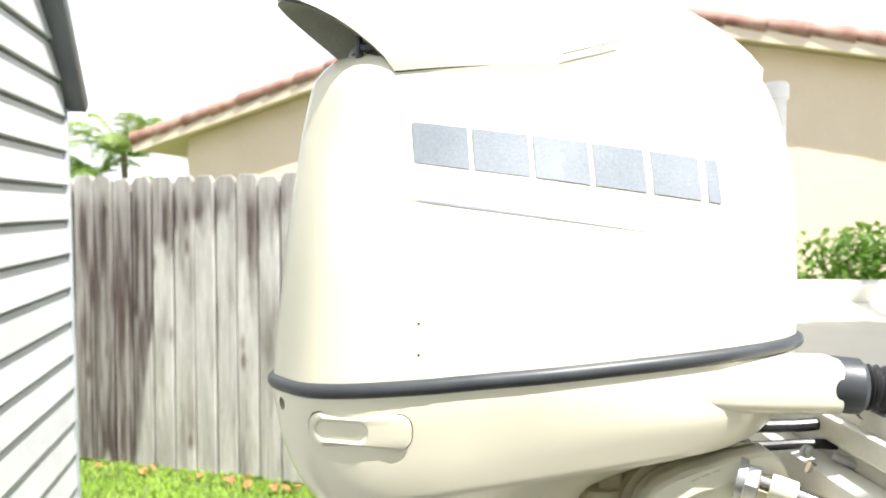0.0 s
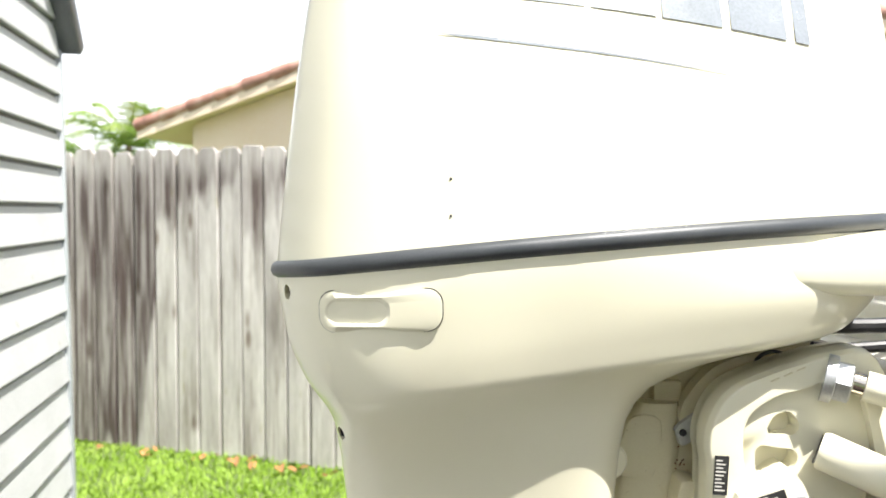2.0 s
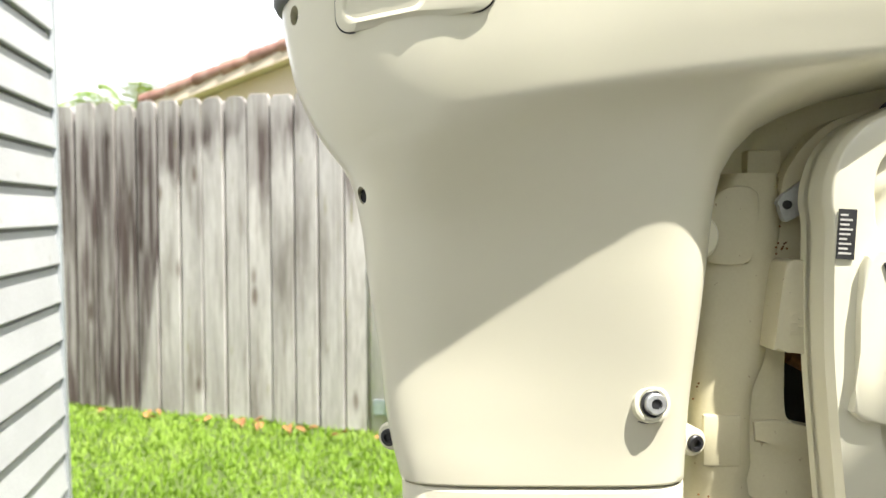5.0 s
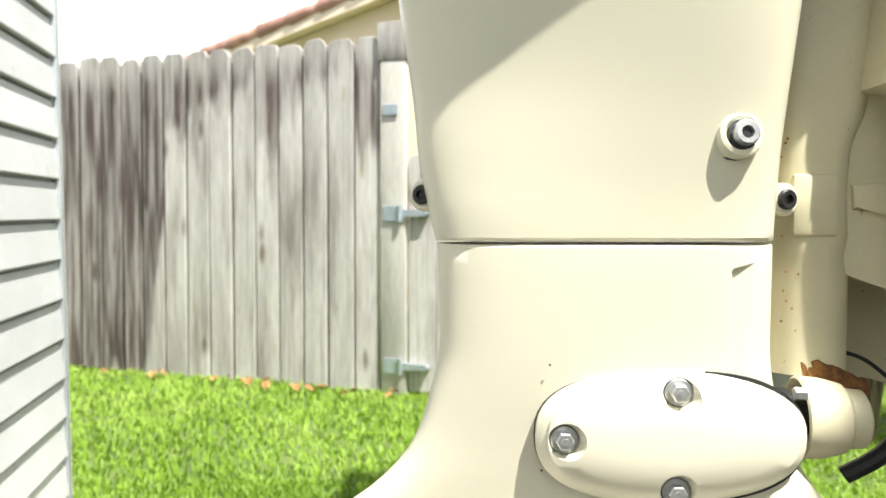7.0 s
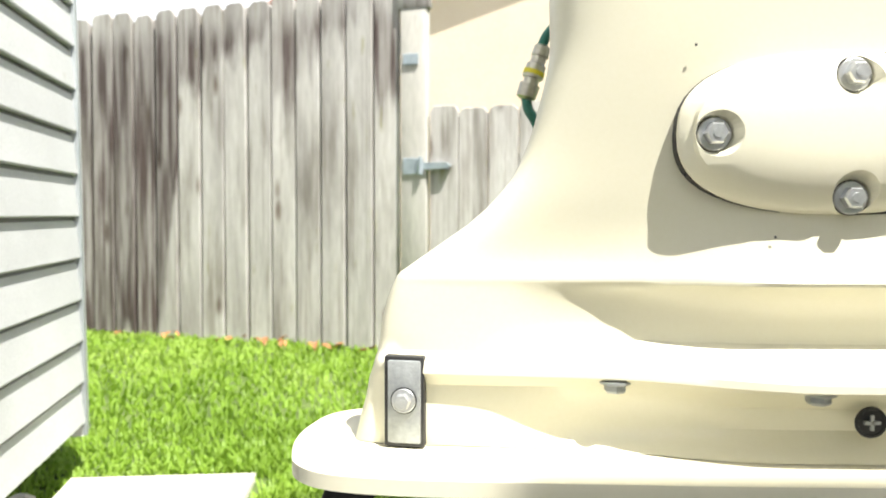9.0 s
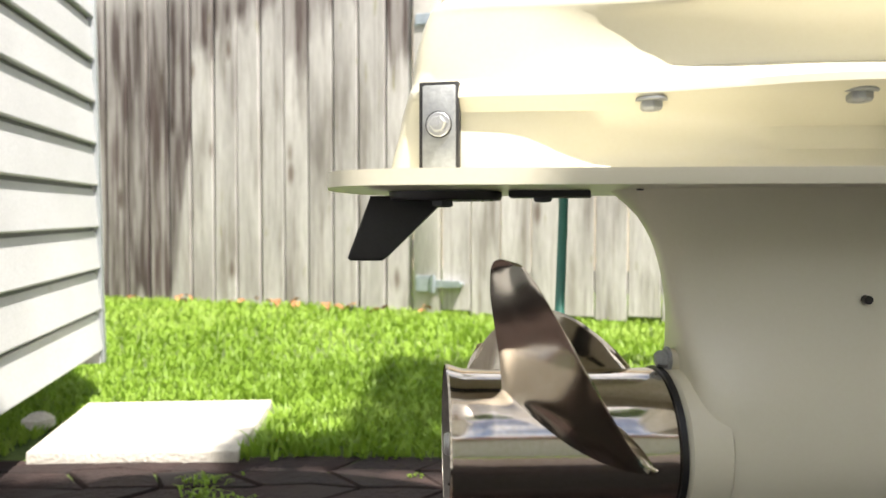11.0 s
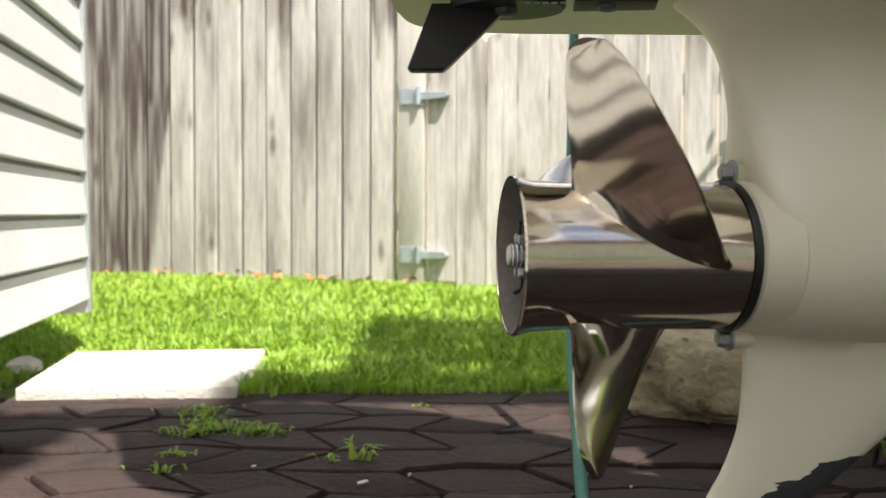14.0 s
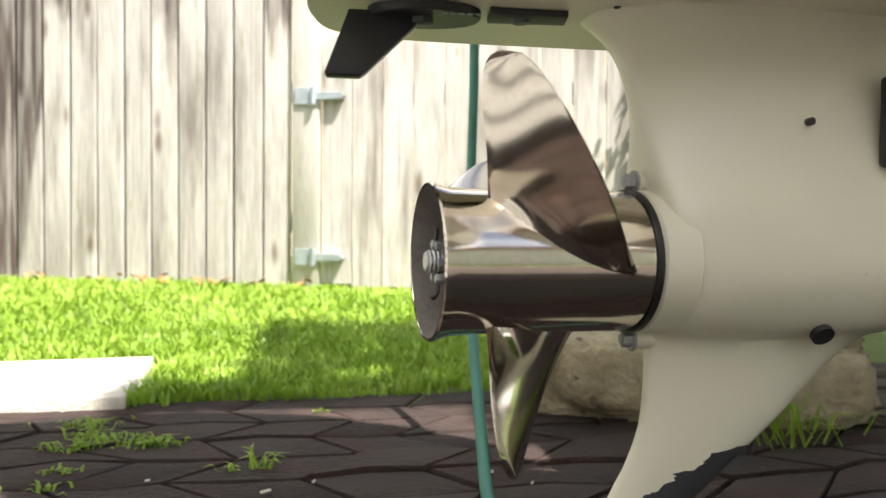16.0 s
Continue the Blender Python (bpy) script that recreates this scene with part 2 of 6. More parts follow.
def weathered(m):
    """Streaks along the grain, knots, and a brown stain over the top and one end of the fence."""
    n, l = m.node_tree.nodes, m.node_tree.links
    b = n["Principled BSDF"]
    geo, sep = n.new("ShaderNodeNewGeometry"), n.new("ShaderNodeSeparateXYZ")
    l.new(geo.outputs["Position"], sep.inputs[0])

    def math_(op, a, c):
        k = n.new("ShaderNodeMath")
        k.operation = op
        for i, q in enumerate((a, c)):
            if isinstance(q, (int, float)):
                k.inputs[i].default_value = q
            else:
                l.new(q, k.inputs[i])
        return k.outputs[0]

    def span(v, a, z, p=0.0, q=1.0):
        k = n.new("ShaderNodeMapRange")
        k.interpolation_type = "SMOOTHSTEP"
        for i, x in enumerate((a, z, p, q)):
            k.inputs[i + 1].default_value = x
        l.new(v, k.inputs[0])
        return k.outputs[0]

    def streak(scale, detail):
        mp, no = n.new("ShaderNodeMapping"), n.new("ShaderNodeTexNoise")
        mp.inputs["Scale"].default_value = scale
        no.inputs["Scale"].default_value, no.inputs["Detail"].default_value = 1.0, detail
        l.new(geo.outputs["Position"], mp.inputs[0])
        l.new(mp.outputs[0], no.inputs["Vector"])
        return no.outputs[0]

    def tint(fac, colour, mode="MULTIPLY"):
        mx = n.new("ShaderNodeMixRGB")
        mx.blend_type = mode
        mx.inputs[2].default_value = (*colour, 1)
        l.new(fac, mx.inputs[0])
        l.new(b.inputs["Base Color"].links[0].from_socket, mx.inputs[1])
        l.new(mx.outputs[0], b.inputs["Base Color"])
    along = math_("ADD", math_("ADD", math_("MULTIPLY", sep.outputs["X"], 0.9604), math_("MULTIPLY", sep.outputs["Y"], -0.2785)), 2.619)
    fine, broad = streak((60, 60, 1.6), 4), streak((11, 11, 1.6), 6)
    tint(span(fine, 0.50, 0.70), (0.74, 0.71, 0.69))
    tint(span(broad, 0.48, 0.70), (0.62, 0.60, 0.57))
    vo, mp = n.new("ShaderNodeTexVoronoi"), n.new("ShaderNodeMapping")
    mp.inputs["Scale"].default_value = (9.0, 9.0, 3.1)
    vo.inputs["Scale"].default_value = 1.0
    l.new(geo.outputs["Position"], mp.inputs[0])
    l.new(mp.outputs[0], vo.inputs["Vector"])
    pick_ = n.new("ShaderNodeSeparateColor")
    l.new(vo.outputs["Color"], pick_.inputs[0])
    tint(math_("MULTIPLY", span(math_("ADD", vo.outputs["Distance"], math_("MULTIPLY", math_("SUBTRACT", fine, 0.5), 0.22)), 0.26, 0.04), math_("GREATER_THAN", pick_.outputs[0], 0.68)), (0.40, 0.34, 0.30))
    # every board soaks up the stain to its own depth; the outermost tops are bleached again
    own = n.new("ShaderNodeObjectInfo").outputs["Random"]
    edge = span(math_("ADD", along, math_("MULTIPLY", math_("SUBTRACT", own, 0.5), 0.10)), -0.46, -0.20, -0.1, 1.40)
    low = math_("SUBTRACT", math_("ADD", math_("ADD", sep.outputs["Z"], math_("MULTIPLY", math_("SUBTRACT", broad, 0.5), 0.9)), math_("MULTIPLY", math_("SUBTRACT", own, 0.5), 0.42)), edge)
    soak = math_("MULTIPLY", span(low, -0.06, 0.14, 0.0, 1.0), span(streak((26, 26, 1.5), 5), 0.36, 0.60, 1.0, 0.45))
    tint(math_("MULTIPLY", soak, span(math_("ADD", sep.outputs["Z"], math_("MULTIPLY", broad, 0.16)), 1.66, 1.84, 1.0, 0.30)), (0.175, 0.130, 0.125))
    tint(math_("MULTIPLY", span(streak((30, 30, 5), 4), 0.66, 0.74), 0.5), (0.62, 0.60, 0.25))


def translucent(m, amount):
    """Lets some light through thin leaves."""
    n, l = m.node_tree.nodes, m.node_tree.links
    b = n["Principled BSDF"]
    out = [x for x in n if x.type == "OUTPUT_MATERIAL"][0]
    tr, mix = n.new("ShaderNodeBsdfTranslucent"), n.new("ShaderNodeMixShader")
    l.new(b.inputs["Base Color"].links[0].from_socket, tr.inputs[0])
    mix.inputs[0].default_value = amount
    l.new(b.outputs[0], mix.inputs[1])
    l.new(tr.outputs[0], mix.inputs[2])
    l.new(mix.outputs[0], out.inputs[0])


weathered(M_wood)
for m_ in (M_grass, M_leaf, M_palm):
    translucent(m_, 0.4)

def scraped(m):
    """Bare dark metal along the worn leading edge of the skeg."""
    n, l = m.node_tree.nodes, m.node_tree.links
    b = n["Principled BSDF"]
    geo, sep = n.new("ShaderNodeNewGeometry"), n.new("ShaderNodeSeparateXYZ")
    l.new(geo.outputs["Position"], sep.inputs[0])
    mp, no = n.new("ShaderNodeMapping"), n.new("ShaderNodeTexNoise")
    mp.inputs["Scale"].default_value = (30, 30, 110)
    mp.inputs["Rotation"].default_value = (0, radians(-38), 0)
    no.inputs["Scale"].default_value, no.inputs["Detail"].default_value = 1.0, 6
    l.new(geo.outputs["Position"], mp.inputs[0])
    l.new(mp.outputs[0], no.inputs["Vector"])

    def math_(op, a, c):
        k = n.new("ShaderNodeMath")
        k.operation = op
        for i, s in enumerate((a, c)):
            if isinstance(s, (int, float)):
                k.inputs[i].default_value = s
            else:
                l.new(s, k.inputs[i])
        return k.outputs[0]
    # distance in front of a slanting line, limited to the lower skeg
    d1 = math_("ADD", math_("MULTIPLY", sep.outputs["X"], 0.55), math_("MULTIPLY", sep.outputs["Z"], -1.0))
    d1 = math_("ADD", d1, math_("MULTIPLY", math_("SUBTRACT", no.outputs[0], 0.5), 0.030))
    low = math_("LESS_THAN", math_("ADD", sep.outputs["Z"], math_("MULTIPLY", no.outputs[0], 0.02)), 0.186)
    edge = math_("GREATER_THAN", d1, -0.164)
    near = math_("GREATER_THAN", math_("SUBTRACT", sep.outputs["X"], math_("MULTIPLY", sep.outputs["Z"], 1.22)), -0.158)
    fac = math_("MAXIMUM", math_("MULTIPLY", low, edge), math_("MULTIPLY", near, math_("LESS_THAN", sep.outputs["Z"], 0.225)))
    mx = n.new("ShaderNodeMixRGB")
    mx.inputs[2].default_value = (0.045, 0.046, 0.050, 1)
    src = b.inputs["Base Color"].links[0].from_socket
    l.new(fac, mx.inputs[0])
    l.new(src, mx.inputs[1])
    l.new(mx.outputs[0], b.inputs["Base Color"])


M_skeg = material("scraped_gearcase_paint", [(0.72, 0.69, 0.545), (0.75, 0.72, 0.575)], 0.34, scale=5, fine=350, bump=0.002, coat=0.30, grain=0.06, coat_rough=0.28, spots=((0.30, 0.25, 0.17), 0.22, 120))
scraped(M_skeg)

# ---- mesh helpers ----
AX = 1.24  # centre plane of the motor


def part(name, bm, mat, parent=None, label="", angle=32, smooth=True):
    me = bpy.data.meshes.new(name)
    bmesh.ops.recalc_face_normals(bm, faces=bm.faces[:])
    for f in bm.faces:
        f.smooth = smooth
    bm.to_mesh(me)
    bm.free()
    if smooth:
        me.set_sharp_from_angle(angle=radians(angle))
    me.materials.append(mat)
    ob = new(name, me)
    if parent is not None:
        ob.parent = parent
    if label:
        ob["label"] = label
    return ob


def thing(name, label, category, group="", kind=""):
    return tagged(new(name), label, category, group, kind)


def loft_into(bm, loops, cap=True, closed=True):
    rings = [[bm.verts.new(p) for p in lp] for lp in loops]
    n = len(loops[0])
    for a, b in zip(rings, rings[1:]):
        for i in range(n if closed else n - 1):
            bm.faces.new((a[i], a[(i + 1) % n], b[(i + 1) % n], b[i]))
    if cap and closed:
        bm.faces.new(rings[0][::-1])
        bm.faces.new(rings[-1])
    return bm


def loft(loops, cap=True, closed=True):
    return loft_into(bmesh.new(), loops, cap, closed)


def box_into(bm, c, s, rot=None, bev=0.0):
    m = Matrix.Translation(c) @ (rot.to_4x4() if rot else Matrix()) @ Matrix.Diagonal((*s, 1))
    r = bmesh.ops.create_cube(bm, size=1.0, matrix=m)
    if bev:
        ed = {e for v in r["verts"] for e in v.link_edges}
        bmesh.ops.bevel(bm, geom=list(ed), offset=bev, segments=2, affect="EDGES", profile=0.5)
    return bm


def box(c, s, rot=None, bev=0.0):
    return box_into(bmesh.new(), c, s, rot, bev)


def revolve_into(bm, prof, origin, axis, seg=40, cap=True):
    """prof: (distance along axis, radius) rows."""
    q = Vector((0, 0, 1)).rotation_difference(Vector(axis))
    loops = []
    for d, r in prof:
        loops.append([Vector(origin) + q @ Vector((r * math.cos(2 * math.pi * i / seg), r * math.sin(2 * math.pi * i / seg), d)) for i in range(seg)])
    return loft_into(bm, loops, cap)


def revolve(prof, origin, axis, seg=40, cap=True):
    return revolve_into(bmesh.new(), prof, origin, axis, seg, cap)


def smooth_path(pts, n=8):
    pts = [Vector(p) for p in pts]
    out = []
    for i in range(len(pts) - 1):
        p0, p1, p2, p3 = pts[max(i - 1, 0)], pts[i], pts[i + 1], pts[min(i + 2, len(pts) - 1)]
        for k in range(n):
            t = k / n
            out.append(0.5 * (2 * p1 + (p2 - p0) * t + (2 * p0 - 5 * p1 + 4 * p2 - p3) * t * t + (3 * p1 - p0 - 3 * p2 + p3) * t ** 3))
    return out + [pts[-1]]


def tube_into(bm, pts, r, seg=10, closed=False):
    """A tube along points; r a number or one radius a point."""
    loops, up = [], None
    for i, p in enumerate(pts):
        if closed:
            d = pts[(i + 1) % len(pts)] - pts[i - 1]
        else:
            d = pts[min(i + 1, len(pts) - 1)] - pts[max(i - 1, 0)]
        d.normalize()
        if up is None:
            up = d.orthogonal()
        up = (up - d * up.dot(d)).normalized()
        side = d.cross(up)
        rr = r[i] if isinstance(r, (list, tuple)) else r
        loops.append([p + up * rr * math.cos(a) + side * rr * math.sin(a) for a in [2 * math.pi * k / seg for k in range(seg)]])
    if closed:
        rings = [[bm.verts.new(p) for p in lp] for lp in loops]
        for a, b in zip(rings, rings[1:] + rings[:1]):
            for i in range(seg):
                bm.faces.new((a[i], a[(i + 1) % seg], b[(i + 1) % seg], b[i]))
        return bm
    return loft_into(bm, loops)


def tube(pts, r, seg=10, closed=False):
    return tube_into(bmesh.new(), pts, r, seg, closed)


def prism(pts2, y0, y1, plane="xz", bev=0.0):
    """Extrude a 2D outline: plane xz between two y, or xy between two z."""
    bm = bmesh.new()
    put = (lambda p, d: (p[0], d, p[1])) if plane == "xz" else (lambda p, d: (p[0], p[1], d))
    a = [bm.verts.new(put(p, y0)) for p in pts2]
    b = [bm.verts.new(put(p, y1)) for p in pts2]
    n = len(pts2)
    for i in range(n):
        bm.faces.new((a[i], a[(i + 1) % n], b[(i + 1) % n], b[i]))
    bm.faces.new(a[::-1])
    bm.faces.new(b)
    if bev:
        ed = [e for e in bm.edges if (e.verts[0] in a) == (e.verts[1] in a)]
        bmesh.ops.bevel(bm, geom=ed, offset=bev, segments=3, affect="EDGES", profile=0.5)
    return bm


def rounded(pts, n=6):
    return [(v.x, v.y) for v in smooth_path([(*p, 0) for p in pts], n)]


def curve(xs, ys):
    """Smooth monotone interpolation through rows."""
    xs, ys = np.array(xs, float), np.array(ys, float)
    if xs[0] > xs[-1]:
        xs, ys = xs[::-1], ys[::-1]
    h, d = np.diff(xs), np.diff(ys) / np.diff(xs)
    m = np.concatenate(([d[0]], np.where(d[:-1] * d[1:] > 0, 2 * d[:-1] * d[1:] / np.where(d[:-1] + d[1:] == 0, 1, d[:-1] + d[1:]), 0), [d[-1]]))

    def f(x):
        x = min(max(x, xs[0]), xs[-1])
        i = min(int(np.searchsorted(xs, x, side="right")) - 1, len(h) - 1)
        t = (x - xs[i]) / h[i]
        return float(ys[i] * (2 * t ** 3 - 3 * t * t + 1) + m[i] * h[i] * (t ** 3 - 2 * t * t + t) + ys[i + 1] * (3 * t * t - 2 * t ** 3) + m[i + 1] * h[i] * (t ** 3 - t * t))
    return f


def cut(ob, cutters):
    """Cuts closed bmeshes out of a mesh for good."""
    tools = []
    for c in cutters:
        bmesh.ops.recalc_face_normals(c, faces=c.faces[:])
        me = bpy.data.meshes.new("tool")
        c.to_mesh(me)
        c.free()
        tool = bpy.data.objects.new("tool", me)
        bpy.context.scene.collection.objects.link(tool)
        mod = ob.modifiers.new("cut", "BOOLEAN")
        mod.operation, mod.solver, mod.object = "DIFFERENCE", "EXACT", tool
        tools.append(tool)
    bpy.context.view_layer.update()
    dg = bpy.context.evaluated_depsgraph_get()
    me = bpy.data.meshes.new_from_object(ob.evaluated_get(dg))
    ob.modifiers.clear()
    ob.data = me
    for tool in tools:
        bpy.data.objects.remove(tool)


# plan outlines of the motor's bodies: half width over the length, rear to front
egg = curve([0, 0.37, 0.686, 0.958, 1.224, 1.49, 1.77, 2.108, 2.43, 2.74, math.pi], [0, 0.37, 0.76, 0.93, 1, 1, 0.93, 0.78, 0.58, 0.34, 0])
full_egg = curve([0, 0.37, 0.686, 0.958, 1.224, 1.49, 1.77, 2.108, 2.43, 2.74, math.pi], [0, 0.37, 0.76, 0.93, 1, 1, 0.955, 0.86, 0.70, 0.44, 0])
wedge = curve([0, 0.2, 0.45, 1.159, 1.65, 2.4, 2.9, math.pi], [0, 0.22, 0.34, 0.52, 1, 1, 0.7, 0])
blade_plan = curve([0, 0.1, 0.5, 1.1, 1.7, 2.4, 2.9, math.pi], [0, 0.2, 0.55, 0.92, 1, 0.75, 0.3, 0])


def boxy(th, n=5.0):
    c = abs(math.cos(th))
    return (1 - c ** n) ** (1 / n) if c < 1 else 0.0


def ring(z, xr, xf, hw, shape, k=0.0, n=40):
    lo = []
    for i in range(2 * n):
        th = math.pi * i / n
        t = th if i <= n else 2 * math.pi - th
        x = xr + (xf - xr) * (1 - math.cos(t)) / 2
        y = hw * max(shape(t), 0)
        d = x + 0.2
        lo.append(Vector((x, AX - y if i <= n else AX + y, z + k * d + k * 0.9 * d * (0.66 - d))))
    return lo


def hexbolt(name, c, parent, axis=(0, -1, 0), r=0.0095, h=0.009, mat=None, washer=True):
    bm = bmesh.new()
    if washer:
        revolve_into(bm, [(0, r * 1.45), (0.0015, r * 1.45), (0.002, r * 1.35)], c, axis, 24)
    revolve_into(bm, [(0.0015, r), (h - 0.0015, r), (h, r * 0.85)], c, axis, 6)
    revolve_into(bm, [(h - 0.001, r * 0.45), (h + 0.0006, r * 0.4)], c, axis, 16)
    return part(name, bm, mat or M_zinc, parent, angle=20)


def capbolt(name, c, parent, axis, r=0.009, h=0.007, mat=None):
    """Socket-head screw with a recessed centre."""
    bm = revolve([(0, r), (h * 0.8, r), (h, r * 0.86), (h, r * 0.5), (h * 0.45, r * 0.45), (h * 0.4, 0.0001)], c, axis, 24)
    return part(name, bm, mat or M_black, parent, angle=25)


# ---- outboard motor ----
motor = thing("outboard_motor", "cream white outboard motor with steel propeller hung on a boat", "outboard motor")

# upper cowl: zr = height at the rear
c_xr = curve([1.30, 1.43, 1.553, 1.631, 1.669, 1.70, 1.729, 1.745], [-0.237, -0.223, -0.207, -0.194, -0.186, -0.178, -0.151, -0.10])
c_xf = curve([1.28, 1.40, 1.50, 1.60, 1.66, 1.70, 1.73, 1.745], [0.486, 0.486, 0.482, 0.472, 0.458, 0.439, 0.412, 0.36])
c_hw = curve([1.28, 1.32, 1.38, 1.46, 1.54, 1.62, 1.68, 1.72, 1.745], [0.176, 0.174, 0.170, 0.163, 0.149, 0.130, 0.122, 0.110, 0.06])
c_k = curve([1.28, 1.40, 1.55, 1.65, 1.75], [0.08, 0.06, 0.03, 0.0, 0.0])
zs = list(np.linspace(1.311, 1.69, 18)) + [1.705, 1.718, 1.729, 1.737, 1.743]
upper = part("upper_cowl", loft([ring(z, c_xr(z), c_xf(z), c_hw(z), egg, c_k(z)) for z in zs]), M_white, motor, "glossy cream white engine cover", 40)


def cowl_y(x, z):
    """Near side of the upper cowl at x, z."""
    zr = z - c_k(z) * (x + 0.2) * (1 + 0.9 * (0.46 - x))
    u = (x - c_xr(zr)) / (c_xf(zr) - c_xr(zr))
    return AX - c_hw(zr) * egg(math.acos(1 - 2 * min(max(u, 0), 1)))


# hood with the rear air intake
h_top = curve([-0.225, -0.1, 0.0, 0.1, 0.213, 0.267, 0.314, 0.353, 0.40, 0.425], [1.812, 1.842, 1.858, 1.854, 1.830, 1.817, 1.800, 1.780, 1.748, 1.722])
h_wid = lambda x: max(0.012, AX - cowl_y(max(x, -0.10), 1.695) + 0.0004) * (1 - 0.9 * max(0.0, -0.1 - x))


def hood_shell(off):
    """Rows from the scooped rear rim to the front; the rim sweeps back from both lower corners to a blunt tip."""
    angles = [(j / 20 - 1) * math.pi / 2 for j in range(41)]
    loops = []
    for i in range(41):
        lp = []
        for a in angles:
            c = max(0.0, math.cos(a))
            rim = -0.058 - 0.168 * c ** (0.92 if a < 0 else 0.5)
            x = rim + (0.425 - rim) * (i / 40) ** 1.25
            zb = 1.695 + 0.04 * max(0, x + 0.06)
            lp.append((x, AX + (h_wid(x) - off) * math.copysign(abs(math.sin(a)) ** 0.8, a), zb + (h_top(x) - zb - off) * c ** 0.75))
        lp.insert(0, (lp[0][0], lp[0][1] + 0.008, lp[0][2] - 0.04))
        lp.append((lp[-1][0], lp[-1][1] - 0.008, lp[-1][2] - 0.04))
        loops.append(lp)
    return loops


bm = bmesh.new()
outer, inner = hood_shell(0.0), hood_shell(0.006)
loft_into(bm, outer, False, False)
hood = part("hood", bm, M_white, motor, "white air intake hood over the cowl", 50)
part("lining", loft(inner, False, False), M_grille, hood, "grey green underside of the hood", 50)
half = lambda x, ry, top: [Vector((x, AX + ry * math.cos(a), 1.722 + (top - 1.722) * math.sin(a) ** 0.8)) for a in np.linspace(0.0, math.pi, 25)]
part("air_duct", tube(half(-0.108, 0.072, 1.796), 0.005, 8), M_seal, hood)
part("duct_core", loft([half(-0.098, 0.070, 1.79), half(-0.080, 0.092, 1.805), half(-0.02, 0.095, 1.805)]), M_black, hood)
part("intake_lip", tube([p + Vector((0, 0, 0.004)) for p in ring(1.731, -0.125, 0.02, 0.085, egg, 0.0, 16)], 0.006, 6, True), M_seal, hood)

# rubber seal between the cowls
seal = part("rubber_seal", tube([Vector((p.x, AX + (p.y - AX) * 1.0, p.z)) for p in ring(1.3015, -0.234, 0.486, 0.1735, egg, 0.08)], 0.0098, 10, True), M_seal, motor, "black rubber seal", 60)

# lower cowl and leg down to the parting line
l_xr = curve([1.292, 1.271, 1.221, 1.178, 1.150, 1.142, 1.115, 1.084, 1.046, 0.971, 0.92, 0.878], [-0.236, -0.233, -0.222, -0.204, -0.187, -0.181, -0.167, -0.160, -0.151, -0.131, -0.122, -0.112])
l_xf = curve([1.292, 1.26, 1.23, 1.20, 1.175, 1.158, 1.150, 1.144, 1.135, 1.125, 1.112, 1.084, 1.05, 1.0, 0.94, 0.878], [0.488, 0.482, 0.474, 0.462, 0.446, 0.43, 0.41, 0.355, 0.285, 0.238, 0.200, 0.174, 0.166, 0.163, 0.161, 0.159])
l_hw = curve([1.292, 1.27, 1.24, 1.20, 1.17, 1.156, 1.150, 1.146, 1.138, 1.125, 1.105, 1.08, 1.06, 1.04, 1.0, 0.97, 0.94, 0.878], [0.176, 0.1745, 0.1705, 0.1630, 0.1560, 0.1525, 0.1500, 0.1472, 0.1420, 0.1340, 0.1220, 0.1080, 0.0980, 0.0890, 0.0735, 0.0640, 0.0570, 0.050])
l_w = curve([1.29, 1.24, 1.16, 1.145, 1.13, 1.08, 1.0, 0.94, 0.90], [0.0, -0.04, -0.16, -0.14, -0.05, 0.22, 0.30, 0.12, 0.0])
l_k = curve([1.292, 1.20, 1.15, 1.08, 1.0, 0.92, 0.878], [0.08, 0.108, 0.125, 0.085, 0.035, 0.008, 0.0])
l_b = curve([1.292, 1.24, 1.20, 1.15, 1.13, 1.10, 1.06, 1.02, 0.9], [0.0, 0.08, 0.16, 0.28, 0.30, 0.45, 0.8, 1.0, 1.0])


def leg_shape(z):
    b, w, q = l_b(z), l_w(z), min(max((1.285 - z) / 0.07, 0.0), 1.0)
    return lambda t: ((egg(t) * (1 - q) + full_egg(t) * q) * (1 - b) + boxy(t, 4.2) * b) * (1 - w * 0.5 * math.cos(t))


zs = list(np.linspace(1.296, 1.16, 12)) + [1.156, 1.153, 1.150, 1.147, 1.144, 1.140, 1.135, 1.13, 1.124] + list(np.linspace(1.116, 0.886, 18)) + [0.8815, 0.879]
zs_hw = lambda z: l_hw(z) - (0.0025 if z < 0.8812 else 0)
UP = Vector((0.010, 0.010, 0.034))  # the powerhead sits this much higher than its drawing


def raised(p):
    """The cowl stretches from the fixed leg to the raised powerhead."""
    return p + UP * min(max((p.z - 0.95) / 0.13, 0.0), 1.0)


lower = part("lower_cowl", loft([[raised(p) for p in ring(z, l_xr(z), l_xf(z), zs_hw(z), leg_shape(z), l_k(z))] for z in zs]), M_white, motor, "cream lower cowl and leg cover", 28)


def leg_y(x, z):
    zr = z
    for _ in range(6):
        zr = z - l_k(zr) * (x + 0.2) * (1 + 0.9 * (0.46 - x))
    u = (x - l_xr(zr)) / (l_xf(zr) - l_xr(zr))
    return AX - l_hw(zr) * leg_shape(zr)(math.acos(1 - 2 * min(max(u, 0), 1)))


